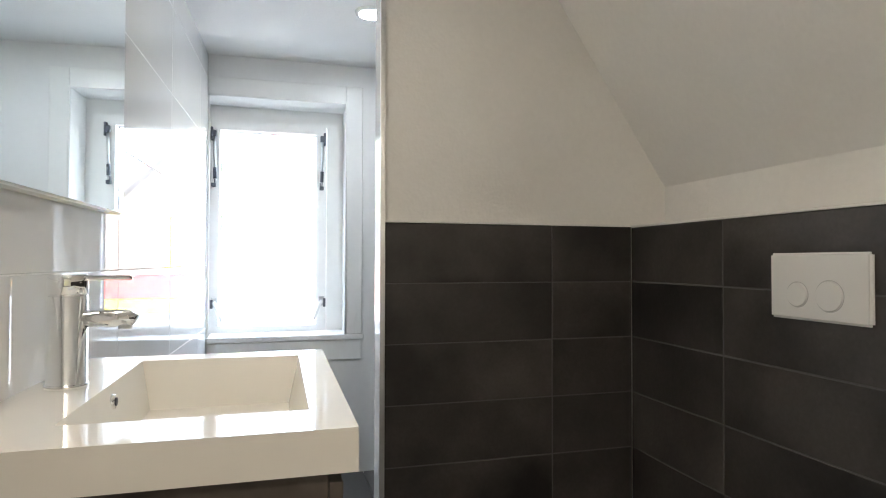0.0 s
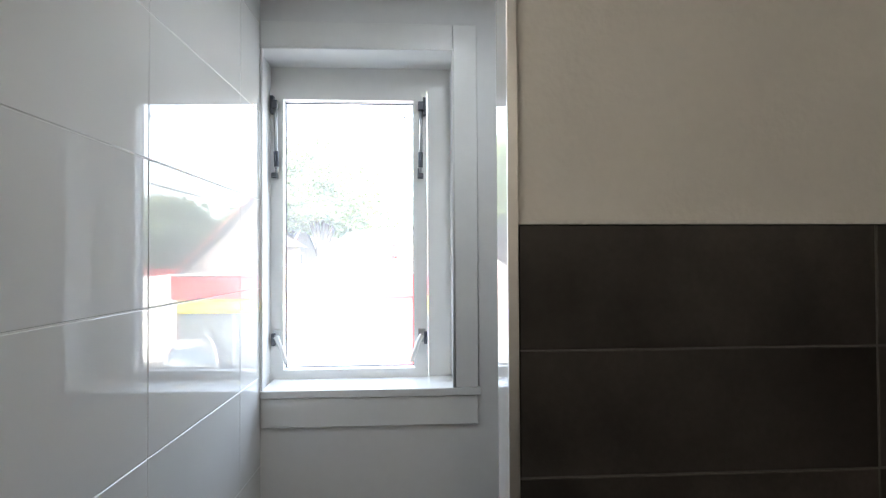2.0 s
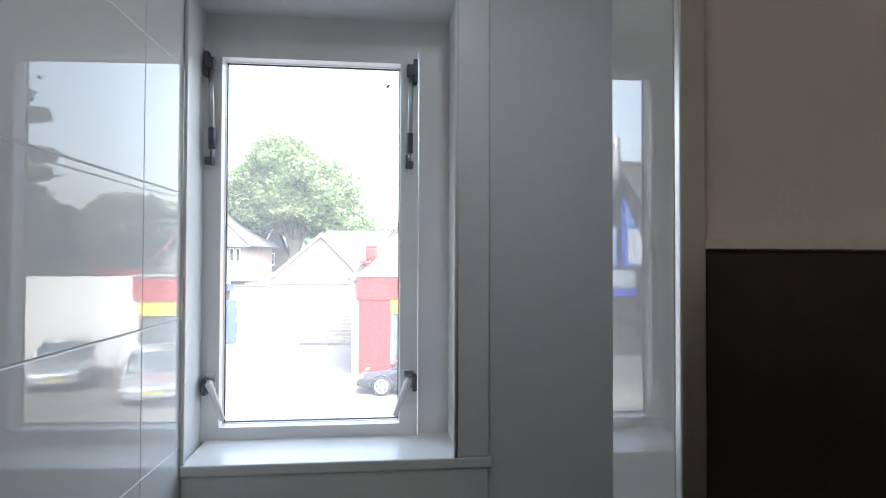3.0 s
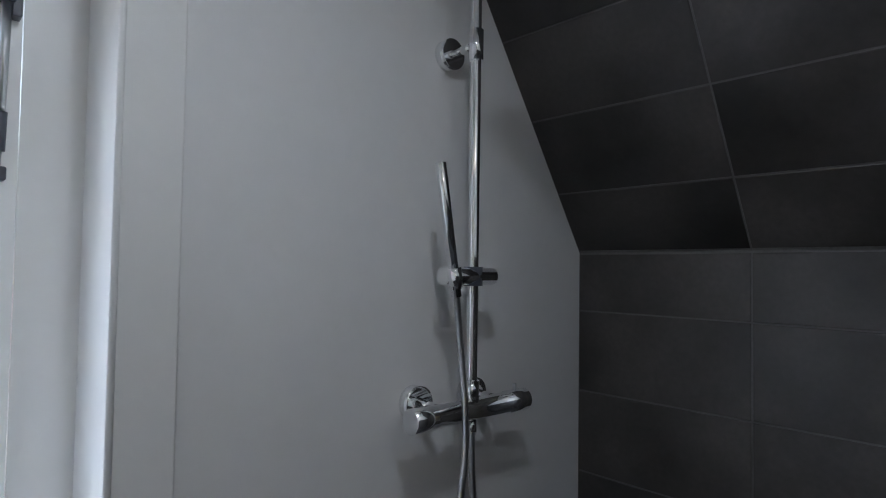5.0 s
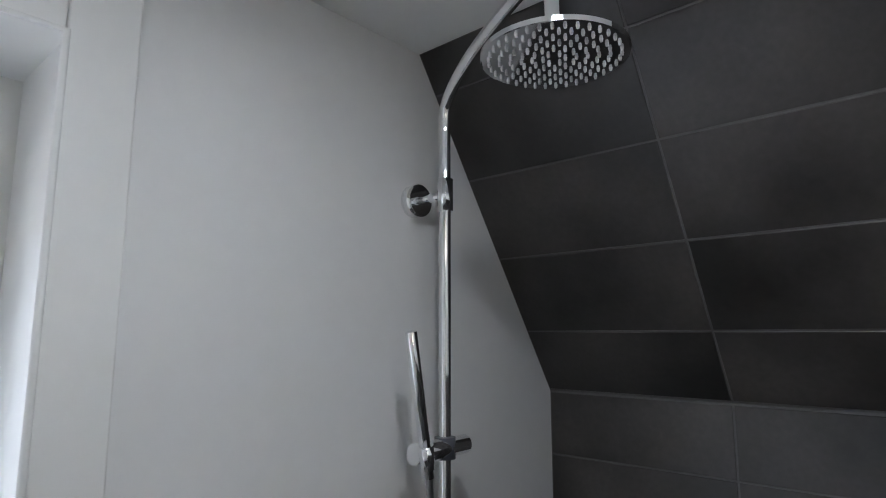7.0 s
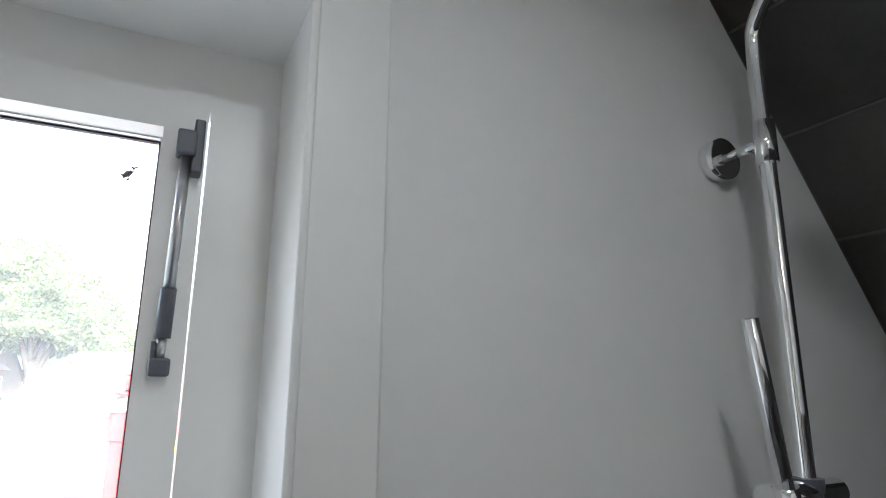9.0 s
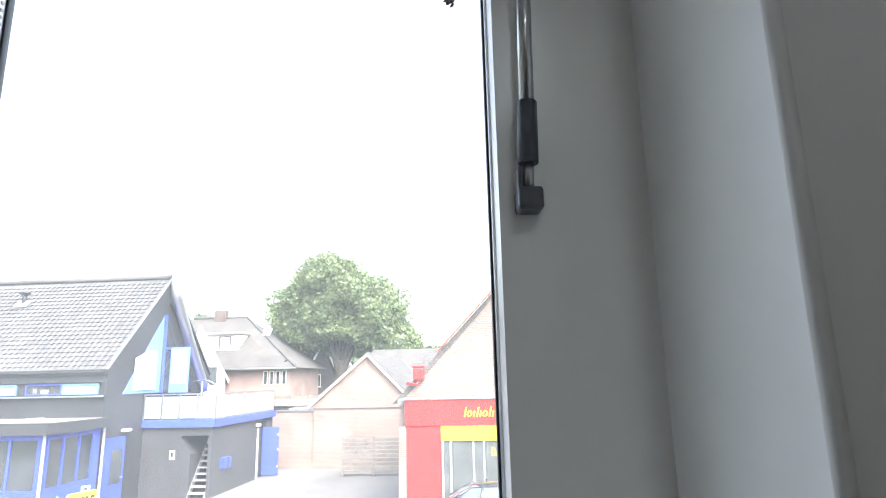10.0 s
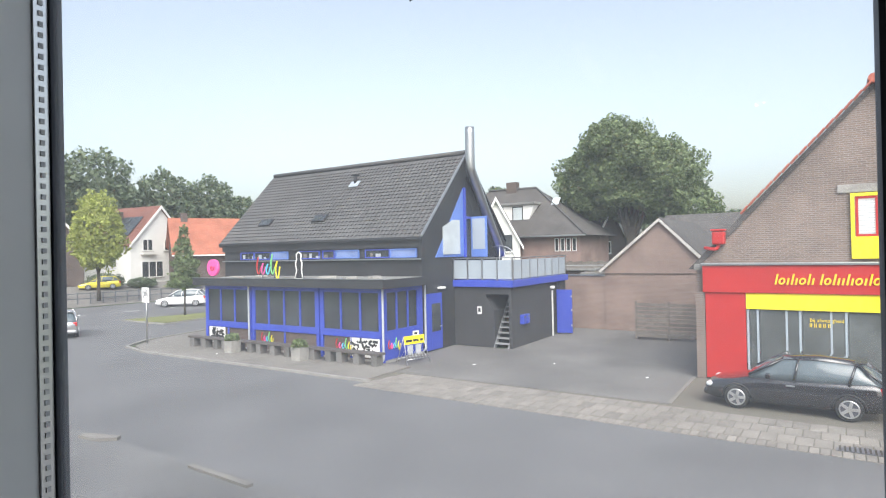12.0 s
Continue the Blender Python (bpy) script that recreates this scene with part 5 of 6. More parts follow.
tube("ridge_finial", [(16.05, 3.3, 9.3), (16.05, 4.0, 9.3)], 0.14, ROOF_RED, shop, 10)
box("fascia", (11.3, 21.2, 2.86, 3.1, 2.88, 3.76), RED, shop, 0.01, "red painted fascia")
box("fascia_edge", (11.25, 21.25, 2.8, 3.12, 3.761, 3.84), ZINC, shop, 0.01)
box("canopy_top", (11.0, 21.2, 3.101, 3.56, 3.6, 3.8), ROOF_FELT, shop)
box("brick_pillar", (11.06, 11.34, 2.95, 3.2, 0, 2.87), BRICK_BROWN, shop)
box("red_panel", (11.36, 12.56, 2.93, 3.0, 0.05, 2.87), RED, shop, 0.005, "red facade panel")
box("yellow_band", (12.57, 21.0, 2.92, 3.0, 2.36, 2.87), YELLOW, shop, 0.005, "yellow facade band")
for k, (a, b) in enumerate(((12.58, 12.86), (12.86, 14.02), (14.02, 15.2), (15.2, 16.35), (16.35, 17.3), (17.3, 18.9), (18.9, 20.9))):
    w = box("shop_window", (a, a + 0.07, 2.97, 3.06, 0.1, 2.36), FROST, shop, 0.005, "grey aluminium shop window post")
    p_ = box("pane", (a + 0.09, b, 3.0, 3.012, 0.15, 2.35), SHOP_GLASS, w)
    if k in (1, 2):
        box("mullion", ((a + b) / 2 + 0.22, (a + b) / 2 + 0.28, 2.985, 3.06, 0.15, 2.35), FROST, w)
box("plinth", (12.57, 21, 2.95, 3.05, 0.0, 0.14), CONCRETE, shop)
# fascia lettering as plain slanted strokes and rings
def strokes(parent, words, x, y, z, h, material, name="lettering", slant=0.22, thick=0.03, label="yellow raised letter strokes"):
    for chars in words:
        bm = bmesh.new()
        for c in chars:
            T = Matrix.Translation((x, y, z)) @ Matrix(((1, 0, slant, 0), (0, 1, 0, 0), (0, 0, 1, 0), (0, 0, 0, 1)))
            if c == "o":
                add_tube(bm, [T @ Vector((h * (0.24 + 0.21 * math.cos(a * math.pi / 8)), thick / 2, h * (0.32 + 0.26 * math.sin(a * math.pi / 8)))) for a in range(17)], h * 0.08, 6)
                x += h * 0.64
            else:
                tall = {"t": 1.0, "s": 0.62}[c]
                add_tube(bm, [T @ Vector((h * 0.1, thick / 2, 0)), T @ Vector((h * 0.1, thick / 2, h * tall))], h * 0.085, 8)
                x += h * 0.34
        part(name, bm, material, parent, label)
        x += h * 0.3
    return x


LETTER_H = 0.33
strokes(shop, ["tostsots", "totsstsostot"], 13.38, 2.82, 3.16, LETTER_H, YELLOW_TXT)
cu = bpy.data.curves.new("window_text", "FONT")
cu.body, cu.size, cu.extrude = "Bij afwezigheid", 0.15, 0.002
txt = new("window_text", cu)
txt.data.materials.append(YELLOW_TXT)
txt.parent = shop
txt.matrix_local = pose(14.3, 2.99, 2.02, 90)
strokes(shop, ["tt", "tt", "tt", "tt", "tt"], 14.3, 2.985, 1.85, 0.12, YELLOW_TXT, slant=0, thick=0.006, label="")
# upstairs window in yellow
box("yellow_panel", (15.42, 16.72, 3.45, 3.549, 3.93, 4.5), YELLOW, shop, 0.01, "yellow panel under the window")
win("window", shop, 15.42, 16.72, 4.5, 5.92, 3.55, YELLOW, WIN_LIGHT, 1, t=0.1, deep=0.1, label="yellow framed window")
win("window", shop, 15.54, 16.6, 4.6, 5.82, 3.545, RED, WIN_LIGHT, 2, t=0.07, deep=0.07, label="red sash")
box("lintel", (15.1, 17.0, 3.5, 3.549, 5.95, 6.2), CONCRETE, shop)
for k in range(14):
    box("blind_slat", (15.62, 16.52, 3.505, 3.515, 4.72 + 0.075 * k, 4.77 + 0.075 * k), WHITE_PAINT, shop)
rl = thing("red_wall_lantern", "red metal lantern on a wall arm", "wall lamp", S @ pose(11.75, 3.4, 4.25))
box("body", (-0.2, 0.2, -0.2, 0.149, 0.2, 0.65), RED, rl, 0.06)
box("lid", (-0.23, 0.23, -0.23, 0.12, 0.651, 0.72), RED, rl, 0.02)
tube("arm", smooth_path([(-0.45, 0.0, 0.1), (-0.1, -0.1, 0.05), (0.0, 0.0, 0.2)], 5), 0.06, RED, rl, 8)
spot = thing("spotlight", "dark floodlight over the window", "spotlight", S @ pose(16.4, 3.4, 6.3))
box("head", (-0.15, 0.15, -0.2, 0.0, 0, 0.18), DARK_METAL, spot, 0.02)
box("bracket", (-0.03, 0.03, 0.0, 0.149, 0.05, 0.1), DARK_METAL, spot)
garage = thing("garage_workshop", "low workshop with red fascia and a sectional door", "building", S @ pose(21.5, 14, 0))
box("wall", (0, 12, 0, 8, 0, 3.0), BRICK_DARK, garage)
box("fascia", (-0.1, 12.1, -0.25, 0, 3.0, 3.9), RED, garage, 0.01)
for k in range(4):
    box("door_panel", (1.0, 4.2, -0.06, -0.001, 0.1 + 0.68 * k, 0.74 + 0.68 * k), DARK_METAL, garage, 0.01)
    box("door_panel", (5.0, 11.0, -0.06, -0.001, 0.1 + 0.68 * k, 0.74 + 0.68 * k), WIN_DARK, garage, 0.01)
    box("glazing_bar", (5.0, 11.0, -0.08, -0.0605, 0.7 + 0.68 * k, 0.76 + 0.68 * k), WHITE_PAINT, garage, 0.004)


# ---- houses ----
def house(name, label, m, w, d, eave, ridge, wall_m, roof_m, wins, axis="x", verge=WHITE_PAINT, over=0.35):
    """A gabled house; its gable faces -y, the ridge runs along y."""
    h = thing(name, label, "house", m)
    prism("wall", [(-w / 2, -1.5), (w / 2, -1.5), (w / 2, eave), (0, ridge), (-w / 2, eave)], "y", 0, d, wall_m, h)
    k = (ridge - eave) / (w / 2)
    for s in (-1, 1):
        prism("roof", [(s * (w / 2 + over), eave - k * over + 0.02), (0, ridge + 0.02), (0, ridge + 0.27), (s * (w / 2 + over), eave - k * over + 0.2)], "y", -over, d + over, roof_m, h)
        prism("verge", [(s * (w / 2 + over), eave - k * over - 0.12), (0, ridge - 0.12), (0, ridge + 0.28), (s * (w / 2 + over), eave - k * over + 0.21)], "y", -over - 0.08, -over - 0.002, verge, h)
    for a, b, c, e, n in wins:
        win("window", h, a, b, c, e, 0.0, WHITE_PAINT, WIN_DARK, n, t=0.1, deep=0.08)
        box("sill", (a - 0.1, b + 0.1, -0.16, -0.001, c - 0.1, c - 0.002), CONCRETE, h)
    return h


R58 = rise(-58)
hw = house("house", "white rendered house with a red tiled roof and solar panels", st(-58, 26.6, R58, 97), 8.6, 11, 4.9, 9.6, WHITE_PAINT, ROOF_RUST,
           [(-2.6, -1.1, 4.0, 5.5, 2), (0.6, 2.2, 4.0, 5.5, 2), (-2.8, 0.4, 0.6, 2.7, 3), (1.6, 3.0, 0.6, 2.6, 2)])
box("balcony_ledge", (-2.9, -0.8, -0.6, -0.001, 3.55, 3.75), WHITE_PAINT, hw)
for k in range(2):
    for j in range(4):
        box("solar_panel", (0.5 + 1.15 * j, 1.58 + 1.15 * j, 1.2 + 1.9 * k, 3.0 + 1.9 * k, 0.25, 0.3), WIN_DARK, hw, m=pose(-4.65, 0, 4.55, 0, -47.5, 0))
box("chimney", (-2.2, -1.5, 5, 5.7, 6.5, 9.2), BRICK_DARK, hw)
house("house", "dark brown brick house with white framed windows", st(-58, 11.9, R58, 75), 9.6, 10, 5.0, 10.3, BRICK_DARK, ROOF_TILED,
      [(-1.6, 2.2, 4.2, 6.0, 3), (-0.6, 0.6, 7.6, 8.4, 1), (1.0, 2.6, 0.2, 2.6, 1)])
ho = thing("house", "brick house with a bright orange tiled roof", "house", st(-51, 29.2, rise(-51), 64))
prism("wall", [(0, -1.5), (6, -1.5), (6, 4.2), (3, 8.3), (0, 4.2)], "x", -4.3, 4.0, BRICK_DARK, ho)
prism("roof", [(-0.4, 3.8), (3, 8.4), (3, 8.65), (-0.6, 3.85)], "x", -4.7, 4.4, ROOF_ORANGE, ho)
prism("roof", [(6.4, 3.8), (3, 8.4), (3, 8.65), (6.6, 3.85)], "x", -4.7, 4.4, ROOF_ORANGE, ho)
prism("verge", [(-0.6, 3.75), (3, 8.4), (3, 8.7), (-0.62, 3.95)], "x", 4.401, 4.5, WHITE_PAINT, ho)
box("gutter", (-4.7, 4.4, -0.75, -0.55, 3.7, 3.85), WHITE_PAINT, ho)
box("chimney", (-3.2, -2.4, 2.6, 3.4, 8, 9.3), BRICK_DARK, ho)
# hipped villa behind
hv = thing("house", "brick villa with a hipped grey tiled roof and dormer", "house", st(-12.0, 37, 0))
box("wall", (-9.0, 6.9, 0, 9, -0.2, 6.0), BRICK_ROSE, hv)
bm = bmesh.new()
b_ = [bm.verts.new(p) for p in ((-9.9, -0.8, 5.75), (7.7, -0.8, 5.75), (7.7, 9.8, 5.75), (-9.9, 9.8, 5.75), (-5.2, 4.2, 11.1), (0.6, 4.2, 11.1))]
for f in ((0, 1, 5, 4), (1, 2, 5), (2, 3, 4, 5), (3, 0, 4), (3, 2, 1, 0)):
    bm.faces.new([b_[i] for i in f])
part("roof", bm, ROOF_TILED, hv)
box("gutter", (-9.9, 7.75, -0.92, -0.78, 5.66, 5.8), ZINC, hv)
tube("hip_ridge", [(0.6, 4.2, 11.15), (7.7, -0.8, 5.82)], 0.11, ROOF_GREY, hv, 6)
tube("ridge_cap", [(-5.2, 4.2, 11.15), (0.6, 4.2, 11.15)], 0.12, ROOF_GREY, hv, 6)
for k in range(4):
    win("window", hv, 4.3 + 0.6 * k, 4.75 + 0.6 * k, 4.2, 5.5, 0.0, WHITE_PAINT, WIN_DARK, 1, t=0.07)
prism("dormer", [(-1.9, 7.3), (1.1, 7.3), (1.7, 9.1), (-1.9, 9.1)], "y", 0.9, 4, WHITE_PAINT, hv, "white boarded dormer")
win("window", hv, -0.7, 0.5, 7.45, 8.95, 0.9, BLACK, WIN_LIGHT, 1, t=0.09)
box("dormer_roof", (-2.1, 1.9, 0.6, 4.2, 9.101, 9.35), ROOF_FELT, hv, 0.03)
box("chimney", (-2.8, -1.6, 3.8, 4.6, 10.6, 11.9), BRICK_DARK, hv)
box("roof_window", (3.1, 3.9, -0.02, 1.0, 0.05, 0.12), WIN_LIGHT, hv, 0.01, m=pose(0, 2.2, 8.97, 46.9))
house("house", "white gabled house with a grey tiled roof", st(-11.8, 32.5, 0, 24), 4.4, 5, 5.2, 9.3, WHITE_PAINT, ROOF_TILED, [(0.4, 1.6, 4.2, 6.0, 1)])
house("house", "far house with a dark blue-grey tiled roof", st(-5.6, 48, 0, 80), 8, 9, 5.0, 8.8, BRICK_DARK, ROOF_TILED, [(-1.5, 0.2, 3.8, 5.2, 2)])
house("house", "far house with a white gable and grey roof", st(-5.0, 54, 0, 20), 4.6, 9, 5.0, 8.2, WHITE_PAINT, ROOF_TILED, [(-1.0, 0.6, 4.6, 6.0, 1)])
house("house", "low terrace with a grey tiled roof and roof window", st(17, 30, 0, 90), 9, 12.3, 4.3, 6.6, BRICK_BROWN, ROOF_TILED, [])
hedge = thing("garden_fence", "low dark garden fence along the far pavement", "fence", st(-46, 8, 0.2, 78))
for k in range(30):
    box("post", (-2 + 1.1 * k, -1.92 + 1.1 * k, 0, 0.08, -0.2, 1.0), DARK_METAL, hedge)
for z in (0.35, 0.85):
    box("rail", (-2, 30, 0.02, 0.06, z, z + 0.08), DARK_METAL, hedge)

# traffic sign
ts = thing("traffic_sign", "white end-of-zone 30 sign on a grey steel post", "traffic sign", S @ pose(-14.4, -1.2, 0.05))
tube("post", [(0, 0.04, 0), (0, 0.04, 2.85)], 0.035, STEEL, ts, 10)
box("plate", (-0.32, 0.32, -0.02, 0.0, 2.08, 2.85), WHITE_PAINT, ts, 0.004)
tube("ring", [(0.22 * math.cos(a * math.pi / 12), -0.025, 2.52 + 0.22 * math.sin(a * math.pi / 12)) for a in range(25)], 0.018, STEEL, ts, 6)
cu = bpy.data.curves.new("number", "FONT")
cu.body, cu.size, cu.extrude, cu.align_x = "30", 0.3, 0.002, "CENTER"
num = new("number", cu)
num.data.materials.append(DARK_METAL)
num.parent = ts
num.matrix_local = pose(0, -0.026, 2.42, 90)
box("bar", (-0.26, 0.26, -0.034, -0.030, -0.018, 0.018), DARK_METAL, ts, m=pose(0, 0, 2.52, 0, -50, 0))


# ---- cars ----
def car(label, m, paint, length=4.2, width=1.7, height=1.45, hatch=True, van=False):
    """A car along x, its nose at -x, with lofted body, glass house, wheels and lamps."""
    c = thing("car", label, "car", m)
    L2, W2, H = length / 2, width / 2, height
    fx, rx = -L2 + 0.85, L2 - 0.82
    low = 0.22
    belt = 0.62 * H if not van else 0.58 * H

    def loft(name, stations, material, parent, label=""):
        bm = bmesh.new()
        rs = []
        for x, ring_ in stations:
            rs.append([bm.verts.new((x, y, z)) for y, z in ring_])
        n = len(rs[0])
        for a, b in zip(rs, rs[1:]):
            for k in range(n):
                bm.faces.new((a[k], a[(k + 1) % n], b[(k + 1) % n], b[k]))
        bm.faces.new(rs[0])
        bm.faces.new(rs[-1][::-1])
        ob = part(name, bm, material, parent, label, True)
        return ob

    def sect(w, z0, z1, crown_=0.03):
        h = z1 - z0
        return [(-w * 0.93, z0), (-w, z0 + 0.12 * h), (-w * 1.0, z0 + 0.55 * h), (-w * 0.985, z0 + 0.8 * h), (-w * 0.93, z0 + 0.97 * h), (-w * 0.55, z1 + crown_ * 0.7), (0, z1 + crown_),
                (w * 0.55, z1 + crown_ * 0.7), (w * 0.93, z0 + 0.97 * h), (w * 0.985, z0 + 0.8 * h), (w, z0 + 0.55 * h), (w, z0 + 0.12 * h), (w * 0.93, z0)]

    nose = 0.72 * belt
    body_st = [(-L2, sect(W2 * 0.62, low + 0.12, nose * 0.80, 0.01)), (-L2 + 0.08, sect(W2 * 0.80, low + 0.03, nose * 0.92)), (-L2 + 0.3, sect(W2 * 0.94, low, nose * 1.03)),
               (-L2 + 0.7, sect(W2, low, nose * 1.14)), (-L2 + 1.15, sect(W2, low, belt * 0.95)), (-L2 + 1.5, sect(W2, low, belt * 1.0)), (0, sect(W2, low, belt * 1.02)), (L2 - 0.8, sect(W2, low, belt * 1.06)),
               (L2 - 0.3, sect(W2 * 0.97, low + 0.02, belt * 1.07)), (L2 - 0.08, sect(W2 * 0.9, low + 0.06, belt * 1.0)), (L2, sect(W2 * 0.8, low + 0.14, belt * 0.85, 0.0))]
    bod = loft("body", body_st, paint, c)

    def cab(w, z):
        return [(-w, belt - 0.05), (-w * 0.97, belt + 0.3 * (z - belt)), (-w * 0.84, belt + 0.85 * (z - belt)), (-w * 0.72, z), (0, z + 0.03), (w * 0.72, z), (w * 0.84, belt + 0.85 * (z - belt)), (w * 0.97, belt + 0.3 * (z - belt)), (w, belt - 0.05)]

    x0, x1, x2, x3 = (-L2 + 1.15, -L2 + 1.95, L2 - 0.72, L2 - 0.08) if not van else (-L2 + 0.6, -L2 + 1.2, L2 - 0.2, L2 - 0.03)
    z0_ = belt + 0.06
    gh = [(x0, cab(W2 * 0.88, z0_)), (x0 + 0.45 * (x1 - x0), cab(W2 * 0.92, belt + 0.55 * (H - belt))), (x1, cab(W2 * 0.95, H - 0.04)), ((x1 + x2) / 2, cab(W2 * 0.95, H)), (x2, cab(W2 * 0.94, H - 0.05)), (x2 + 0.5 * (x3 - x2), cab(W2 * 0.92, belt + 0.6 * (H - belt))), (x3, cab(W2 * 0.86, belt + 0.08))]
    loft("glass_house", gh, paint if van else CAR_GLASS, c, "" if van else "dark tinted windows")
    if not van:
        rf = [(x1 - 0.05, [(-W2 * 0.74, H - 0.05), (0, H - 0.01), (W2 * 0.74, H - 0.05), (W2 * 0.7, H - 0.09), (-W2 * 0.7, H - 0.09)]), ((x1 + x2) / 2, [(-W2 * 0.75, H + 0.005), (0, H + 0.042), (W2 * 0.75, H + 0.005), (W2 * 0.7, H - 0.05), (-W2 * 0.7, H - 0.05)]), (x2 + 0.12, [(-W2 * 0.72, H - 0.06), (0, H - 0.02), (W2 * 0.72, H - 0.06), (W2 * 0.68, H - 0.12), (-W2 * 0.68, H - 0.12)])]
        loft("roof", rf, paint, c)
        for s in (-1, 1):
            for (xa, za, ya), (xb, zb, yb) in (((x0, belt + 0.05, 0.9), (x1, H - 0.04, 0.725)), ((0.12, belt, 0.985), (0.2, H - 0.01, 0.735)), ((x2 - 0.1, belt, 0.98), (x2 + 0.05, H - 0.06, 0.725)), ((x3, belt + 0.05, 0.885), (x2 + 0.1, H - 0.06, 0.70))):
                tube("pillar", [(xa, s * W2 * ya, za), ((xa + xb) / 2, s * W2 * ((ya + yb) / 2 + 0.06), (za + zb) / 2), (xb, s * W2 * yb, zb)], 0.035, paint, c, 6)
            box("mirror", (x0 + 0.42, x0 + 0.54, s * W2 - (0.0 if s > 0 else 0.17), s * W2 + (0.17 if s > 0 else 0.0), belt + 0.02, belt + 0.15), paint, c, 0.03, "door mirror")
            box("side_strip", (-L2 + 1.25, L2 - 1.25, s * (W2 + 0.004) - 0.012, s * (W2 + 0.004) + 0.012, 0.52, 0.58), paint, c, 0.005)
            box("door_handle", (0.0 - 0.08, 0.12, s * (W2 * 0.985) - 0.02, s * (W2 * 0.985) + 0.02, belt - 0.17, belt - 0.13), paint if paint is not CAR_DARK else STEEL, c, 0.008)
        if hatch:
            box("spoiler", (x2 + 0.02, x2 + 0.28, -W2 * 0.66, W2 * 0.66, H - 0.05, H - 0.015), paint, c, 0.012)
    for x in (fx, rx):
        for s in (-1, 1):
            y = s * (W2 - 0.09)
            w = tube("wheel", [(x, y - s * 0.1, 0.305), (x, y + s * 0.085, 0.305), (x, y + s * 0.1, 0.305)], [0.305, 0.305, 0.285], TYRE, c, 32, "black tyre")
            tube("arch", [(x + 0.36 * math.cos(a * math.pi / 12), s * (W2 - 0.004), 0.305 + 0.36 * math.sin(a * math.pi / 12)) for a in range(0, 13)], 0.022, BLACK if paint is CAR_DARK else paint, c, 6)
            rm = tube("rim", [(x, y + s * 0.098, 0.305), (x, y + s * 0.104, 0.305)], [0.215, 0.2], DARK_METAL, w, 28)
            bm = bmesh.new()
            for k in range(5):
                R_ = Matrix.Translation((x, y + s * 0.112, 0.305)) @ Euler((0, k * 2 * math.pi / 5 + 0.3, 0)).to_matrix().to_4x4()
                add_box(bm, -0.036, 0.036, -0.012, 0.012, 0.0, 0.205, R_)
            add_tube(bm, [(x + 0.207 * math.cos(a * math.pi / 14), y + s * 0.108, 0.305 + 0.207 * math.sin(a * math.pi / 14)) for a in range(29)], 0.018, 6)
            part("spokes", bm, RIM, w, "five-spoke alloy rim")
    for s in (-1, 1):
        box("headlight", (-L2 + 0.06, -L2 + 0.42, s * W2 * 0.68 - 0.16, s * W2 * 0.68 + 0.16, nose * 0.78, nose * 0.97), LAMP_CLEAR, c, 0.05)
        box("tail_light", (L2 - 0.2, L2 - 0.02, s * W2 * 0.8 - 0.1, s * W2 * 0.8 + 0.1, belt * 0.72, belt * 0.98), LAMP_RED, c, 0.04)
    box("number_plate", (L2 - 0.02, L2 + 0.012, -0.26, 0.26, 0.52, 0.63), YELLOW, c, 0.004)
    box("number_plate", (-L2 - 0.012, -L2 + 0.02, -0.26, 0.26, 0.36, 0.47), YELLOW, c, 0.004)
    box("bumper", (L2 - 0.1, L2 + 0.02, -W2 * 0.86, W2 * 0.86, 0.3, 0.48), paint, c, 0.05)
    box("bumper", (-L2 - 0.02, -L2 + 0.12, -W2 * 0.78, W2 * 0.78, 0.26, 0.42), paint, c, 0.05)
    return c


car("dark grey three-door hatchback parked before the shop", st(13.93, 0.2, 0.0, -3), CAR_DARK, 4.2, 1.7, 1.43)
car("silver estate car driving on the street", st(-22.9, -1.4, -0.02, -24), CAR_SILVER, 4.4, 1.75, 1.5)
car("white hatchback parked along the far road", st(-34.1, 13.9, 0.0, 40), CAR_WHITE, 4.3, 1.75, 1.5)
car("silver car parked on the forecourt", st(19.9, 1.0, 0.0, 75), CAR_SILVER, 4.3, 1.75, 1.45)
car("silver hatchback parked on the forecourt", st(23.6, 3.4, 0.0, 75), CAR_SILVER, 4.0, 1.7, 1.5)
car("white delivery van parked on the forecourt", st(33.0, 7.5, 0.0, 80), CAR_WHITE, 4.9, 1.9, 2.0, van=True)
car("yellow hatchback parked on the forecourt", st(28.2, 4.4, 0.0, 75), CAR_YELLOW, 4.0, 1.7, 1.45)
car("yellow car parked at the white house", st(-52.5, 16.0, rise(-52.5), 70), CAR_YELLOW, 4.0, 1.7, 1.45)

# service cable from our house front to the shop's gable
cable = thing("overhead_cable", "black overhead cable between two house fronts", "cable")
tube("wire", smooth_path([(4.45, 3.402, 2.66), (5.15, 8.0, 2.76), (5.9, 12.0, 2.96), (7.1, 18.5, 3.24), (8.3, 24.35, 3.58)], 6), 0.02, BLACK, cable, 6)
tube("anchor", [(4.45, 3.40, 2.66), (4.45, 3.46, 2.66)], 0.03, STEEL, cable, 8)

# our own house front, around the window
facade = thing("facade", "brick front of our own house around the window", "facade", kind="structure")
bm = bmesh.new()
for a, b, c, d in ((-9, 9, -3.3, 0.62), (-9, 9, 1.95, 3.2), (-9, -0.45, 0.62, 1.95), (0.56, 9, 0.62, 1.95)):
    add_box(bm, a, b, 3.3855, 3.40, c, d)
part("wall_body", bm, BRICK_BROWN, facade)


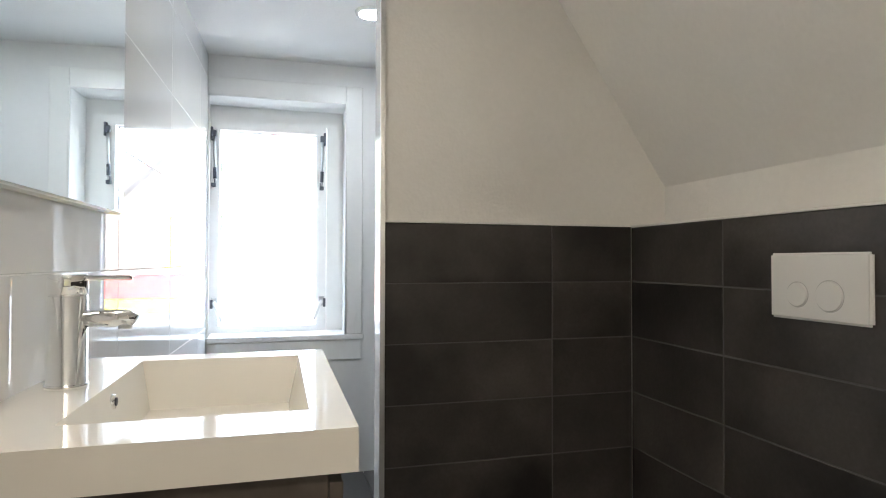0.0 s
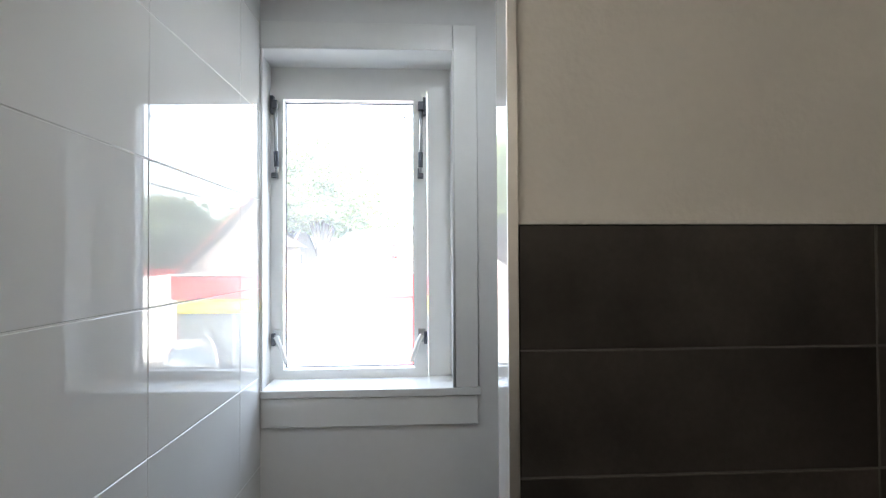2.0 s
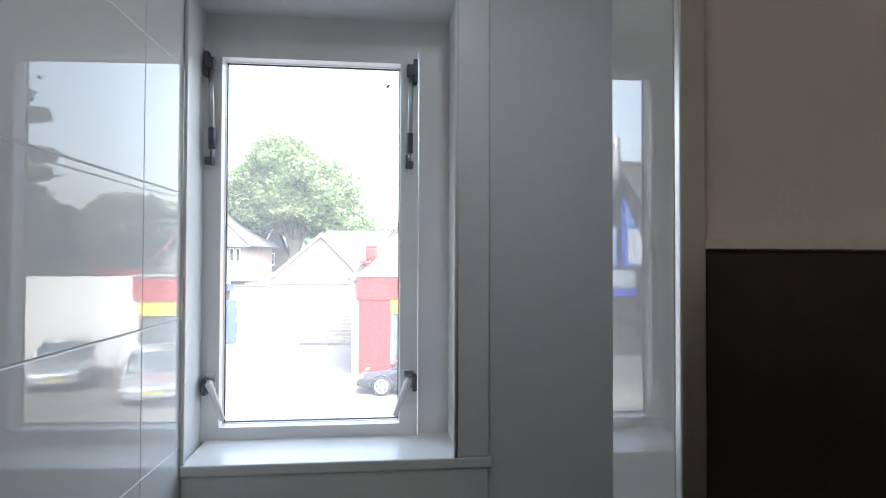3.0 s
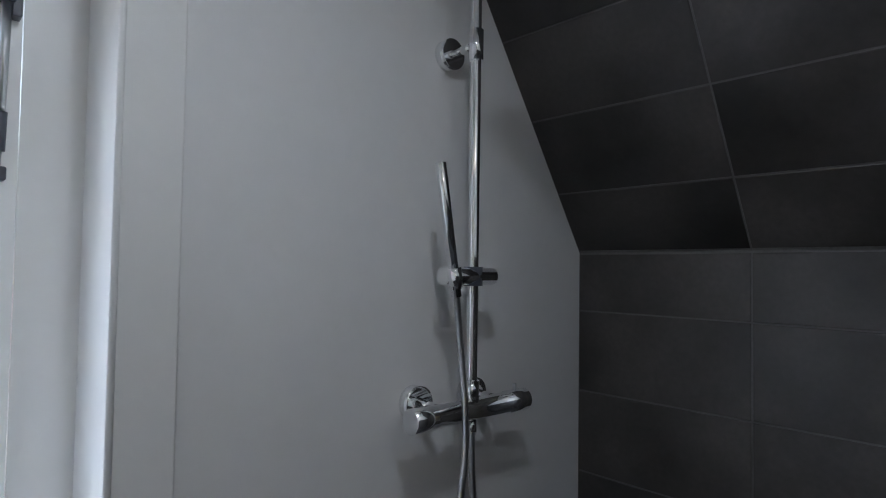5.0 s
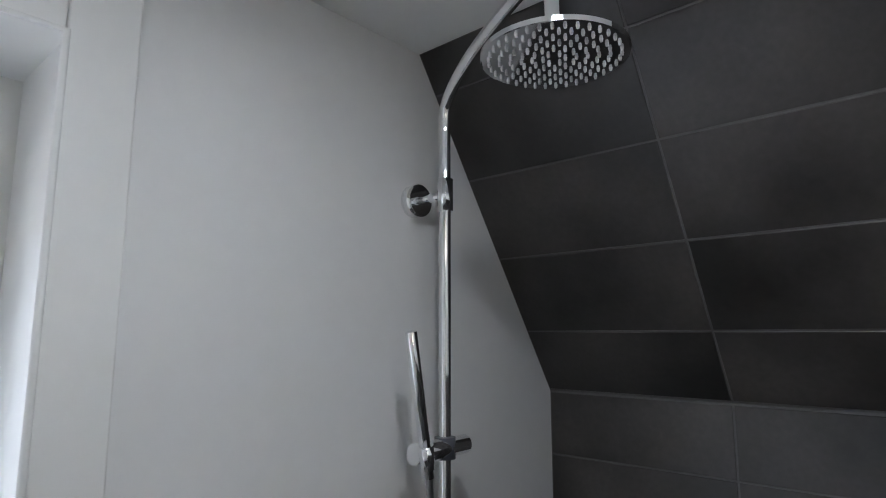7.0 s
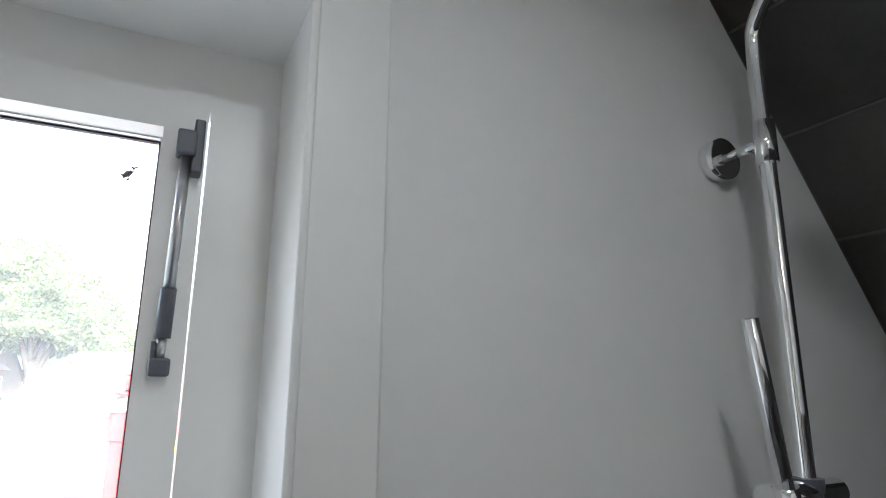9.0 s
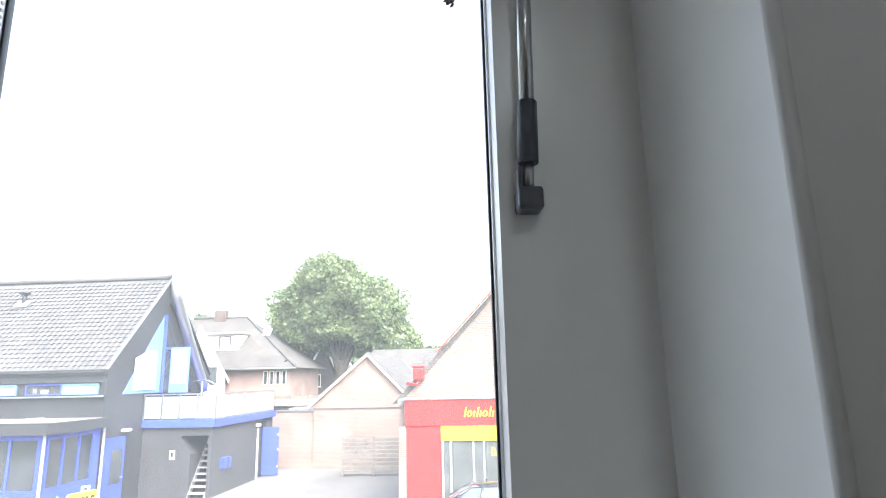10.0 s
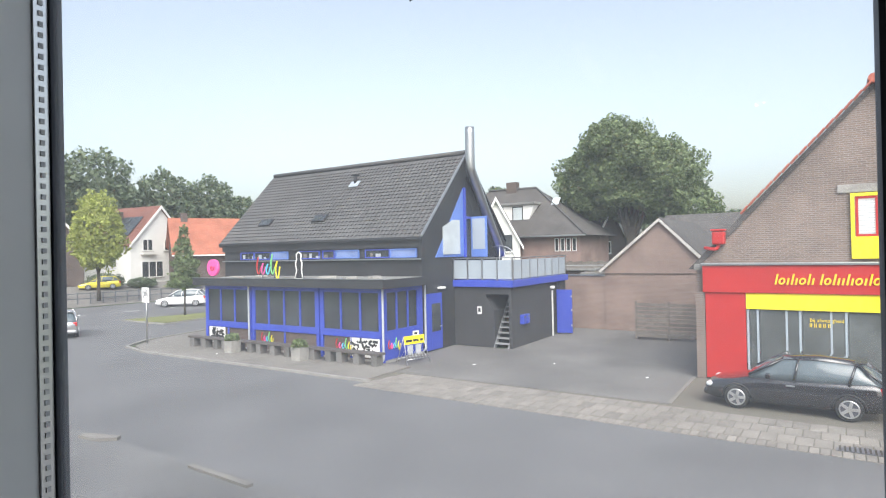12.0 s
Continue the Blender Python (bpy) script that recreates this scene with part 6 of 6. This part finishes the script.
# ---- tiles of the bathroom ----
def joints(start, stop, at_one, pitch):
    k = math.ceil((start - at_one) / pitch + 1e-6)
    out = [start]
    while at_one + k * pitch < stop - 1e-4:
        if at_one + k * pitch > start + 0.004:
            out.append(at_one + k * pitch)
        k += 1
    return out + [stop]


tiling(wall_partition, pose(0, 2.008, 0), joints(0.514, 1.425, 1.109, 0.595), joints(0, 1.2, 0.0, 0.2), DARK_TILE)
tiling(wall_cistern, pose(1.433, 0, 0, 0, 0, -90), joints(-1.998, 1.2, -1.535, 0.6), joints(0, 1.196, 0.0, 0.2), DARK_TILE)
tiling(wall_knee, pose(KX + 0.008, 0, 0, 0, 0, -90), joints(-WY, -2.107, -2.713, 0.6), joints(0, KZ - 0.002, 1.234, 0.2), DARK_TILE)
tiling(wall_slope, slope_m @ Matrix.Translation((0, 0.008, 0)), joints(-WY, -2.107, -2.713, 0.6), joints(0.004, SLEN, 0.168, 0.191), DARK_TILE)
tiling(wall_left, pose(0, 0.008, 0), joints(-4.4, 0, -0.227, 0.6), joints(0, CEILZ, 0.15, 0.3), GLOSS_TILE, 0.002)
tiling(floor, pose(0, 0, -0.004, -90) @ pose(0, 0, 0), joints(-0.3, 1.56, 0.0, 0.6), joints(BACK, WY, 0.3, 0.6), FLOOR_TILE)

# ---- pavers before the shop and the bar's roof tiles ----
pm = {}
for row, (v0, v1) in enumerate(((-3.35, -2.95), (-2.94, -2.3), (-2.29, -1.65), (-1.64, -1.0))):
    w = 0.2 if row == 0 else 0.36
    u = 1.36 + 0.13 * row
    n = 0
    while u + w < (19.5 if row else 17.5):
        key = (row == 0)
        if key not in pm:
            bm = bmesh.new()
            add_box(bm, 0, w - 0.022, 0, v1 - v0 - 0.02, -0.05, 0)
            bmesh.ops.bevel(bm, geom=[e for e in bm.edges if all(q.co.z > -0.01 for q in e.verts)], offset=0.008, segments=1, affect="EDGES")
            me = bpy.data.meshes.new("paver")
            bm.to_mesh(me)
            bm.free()
            me.materials.append(PAVER)
            pm[key] = me
        o = new("paver", pm[key])
        o.parent = pavement_shop
        o.matrix_local = pose(u, v0 - 0.034 * (u - 1.3) * 1.0 * (0.62 if row else 0.7), 0.004 + random.uniform(-0.003, 0.003), random.uniform(-0.3, 0.3), random.uniform(-0.3, 0.3), -1.2)
        u += w
ang = math.atan2(RZ - EZ, RV - EV)
PR = 0.255
PW = 0.24
prof = [(0.0, 0.024), (0.04, 0.042), (0.08, 0.046), (0.12, 0.035), (0.16, 0.016), (0.2, 0.01), (0.248, 0.024)]


def tile_geo(bm, u, s):
    fr = [bm.verts.new((u + x, s - 0.03, h + 0.045)) for x, h in prof]
    bk = [bm.verts.new((u + x, s + PR + 0.03, h)) for x, h in prof]
    lo = [bm.verts.new((u + x, s - 0.03, h + 0.02)) for x, h in prof]
    for k in range(len(prof) - 1):
        bm.faces.new((fr[k], fr[k + 1], bk[k + 1], bk[k]))
        bm.faces.new((lo[k], lo[k + 1], fr[k + 1], fr[k]))


roof_m = Matrix.Translation((0, EV, EZ)) @ Euler((ang, 0, 0)).to_matrix().to_4x4()
rows = int(math.hypot(RZ - EZ, RV - EV) / PR)
cols = int((RR_ - RL) / PW)
bm = bmesh.new()
tile_geo(bm, 0, 0)
me = bpy.data.meshes.new("roof_tile")
bm.to_mesh(me)
bm.free()
me.materials.append(ROOF_GREY)
far = bmesh.new()
for i in range(cols):
    for j in range(rows):
        u, s_ = RR_ - PW * (i + 1), 0.02 + PR * j
        if i < 13:
            o = new("roof_tile", me)
            o.parent = bar_roof
            o.matrix_local = roof_m @ pose(u, s_, random.uniform(0, 0.008), 0, 0, random.uniform(-0.6, 0.6))
        else:
            tile_geo(far, u, s_)
far.transform(roof_m)
rest = part("roof_tiles", far, ROOF_GREY_J, bar_roof)
rest["kind"] = "stuff"
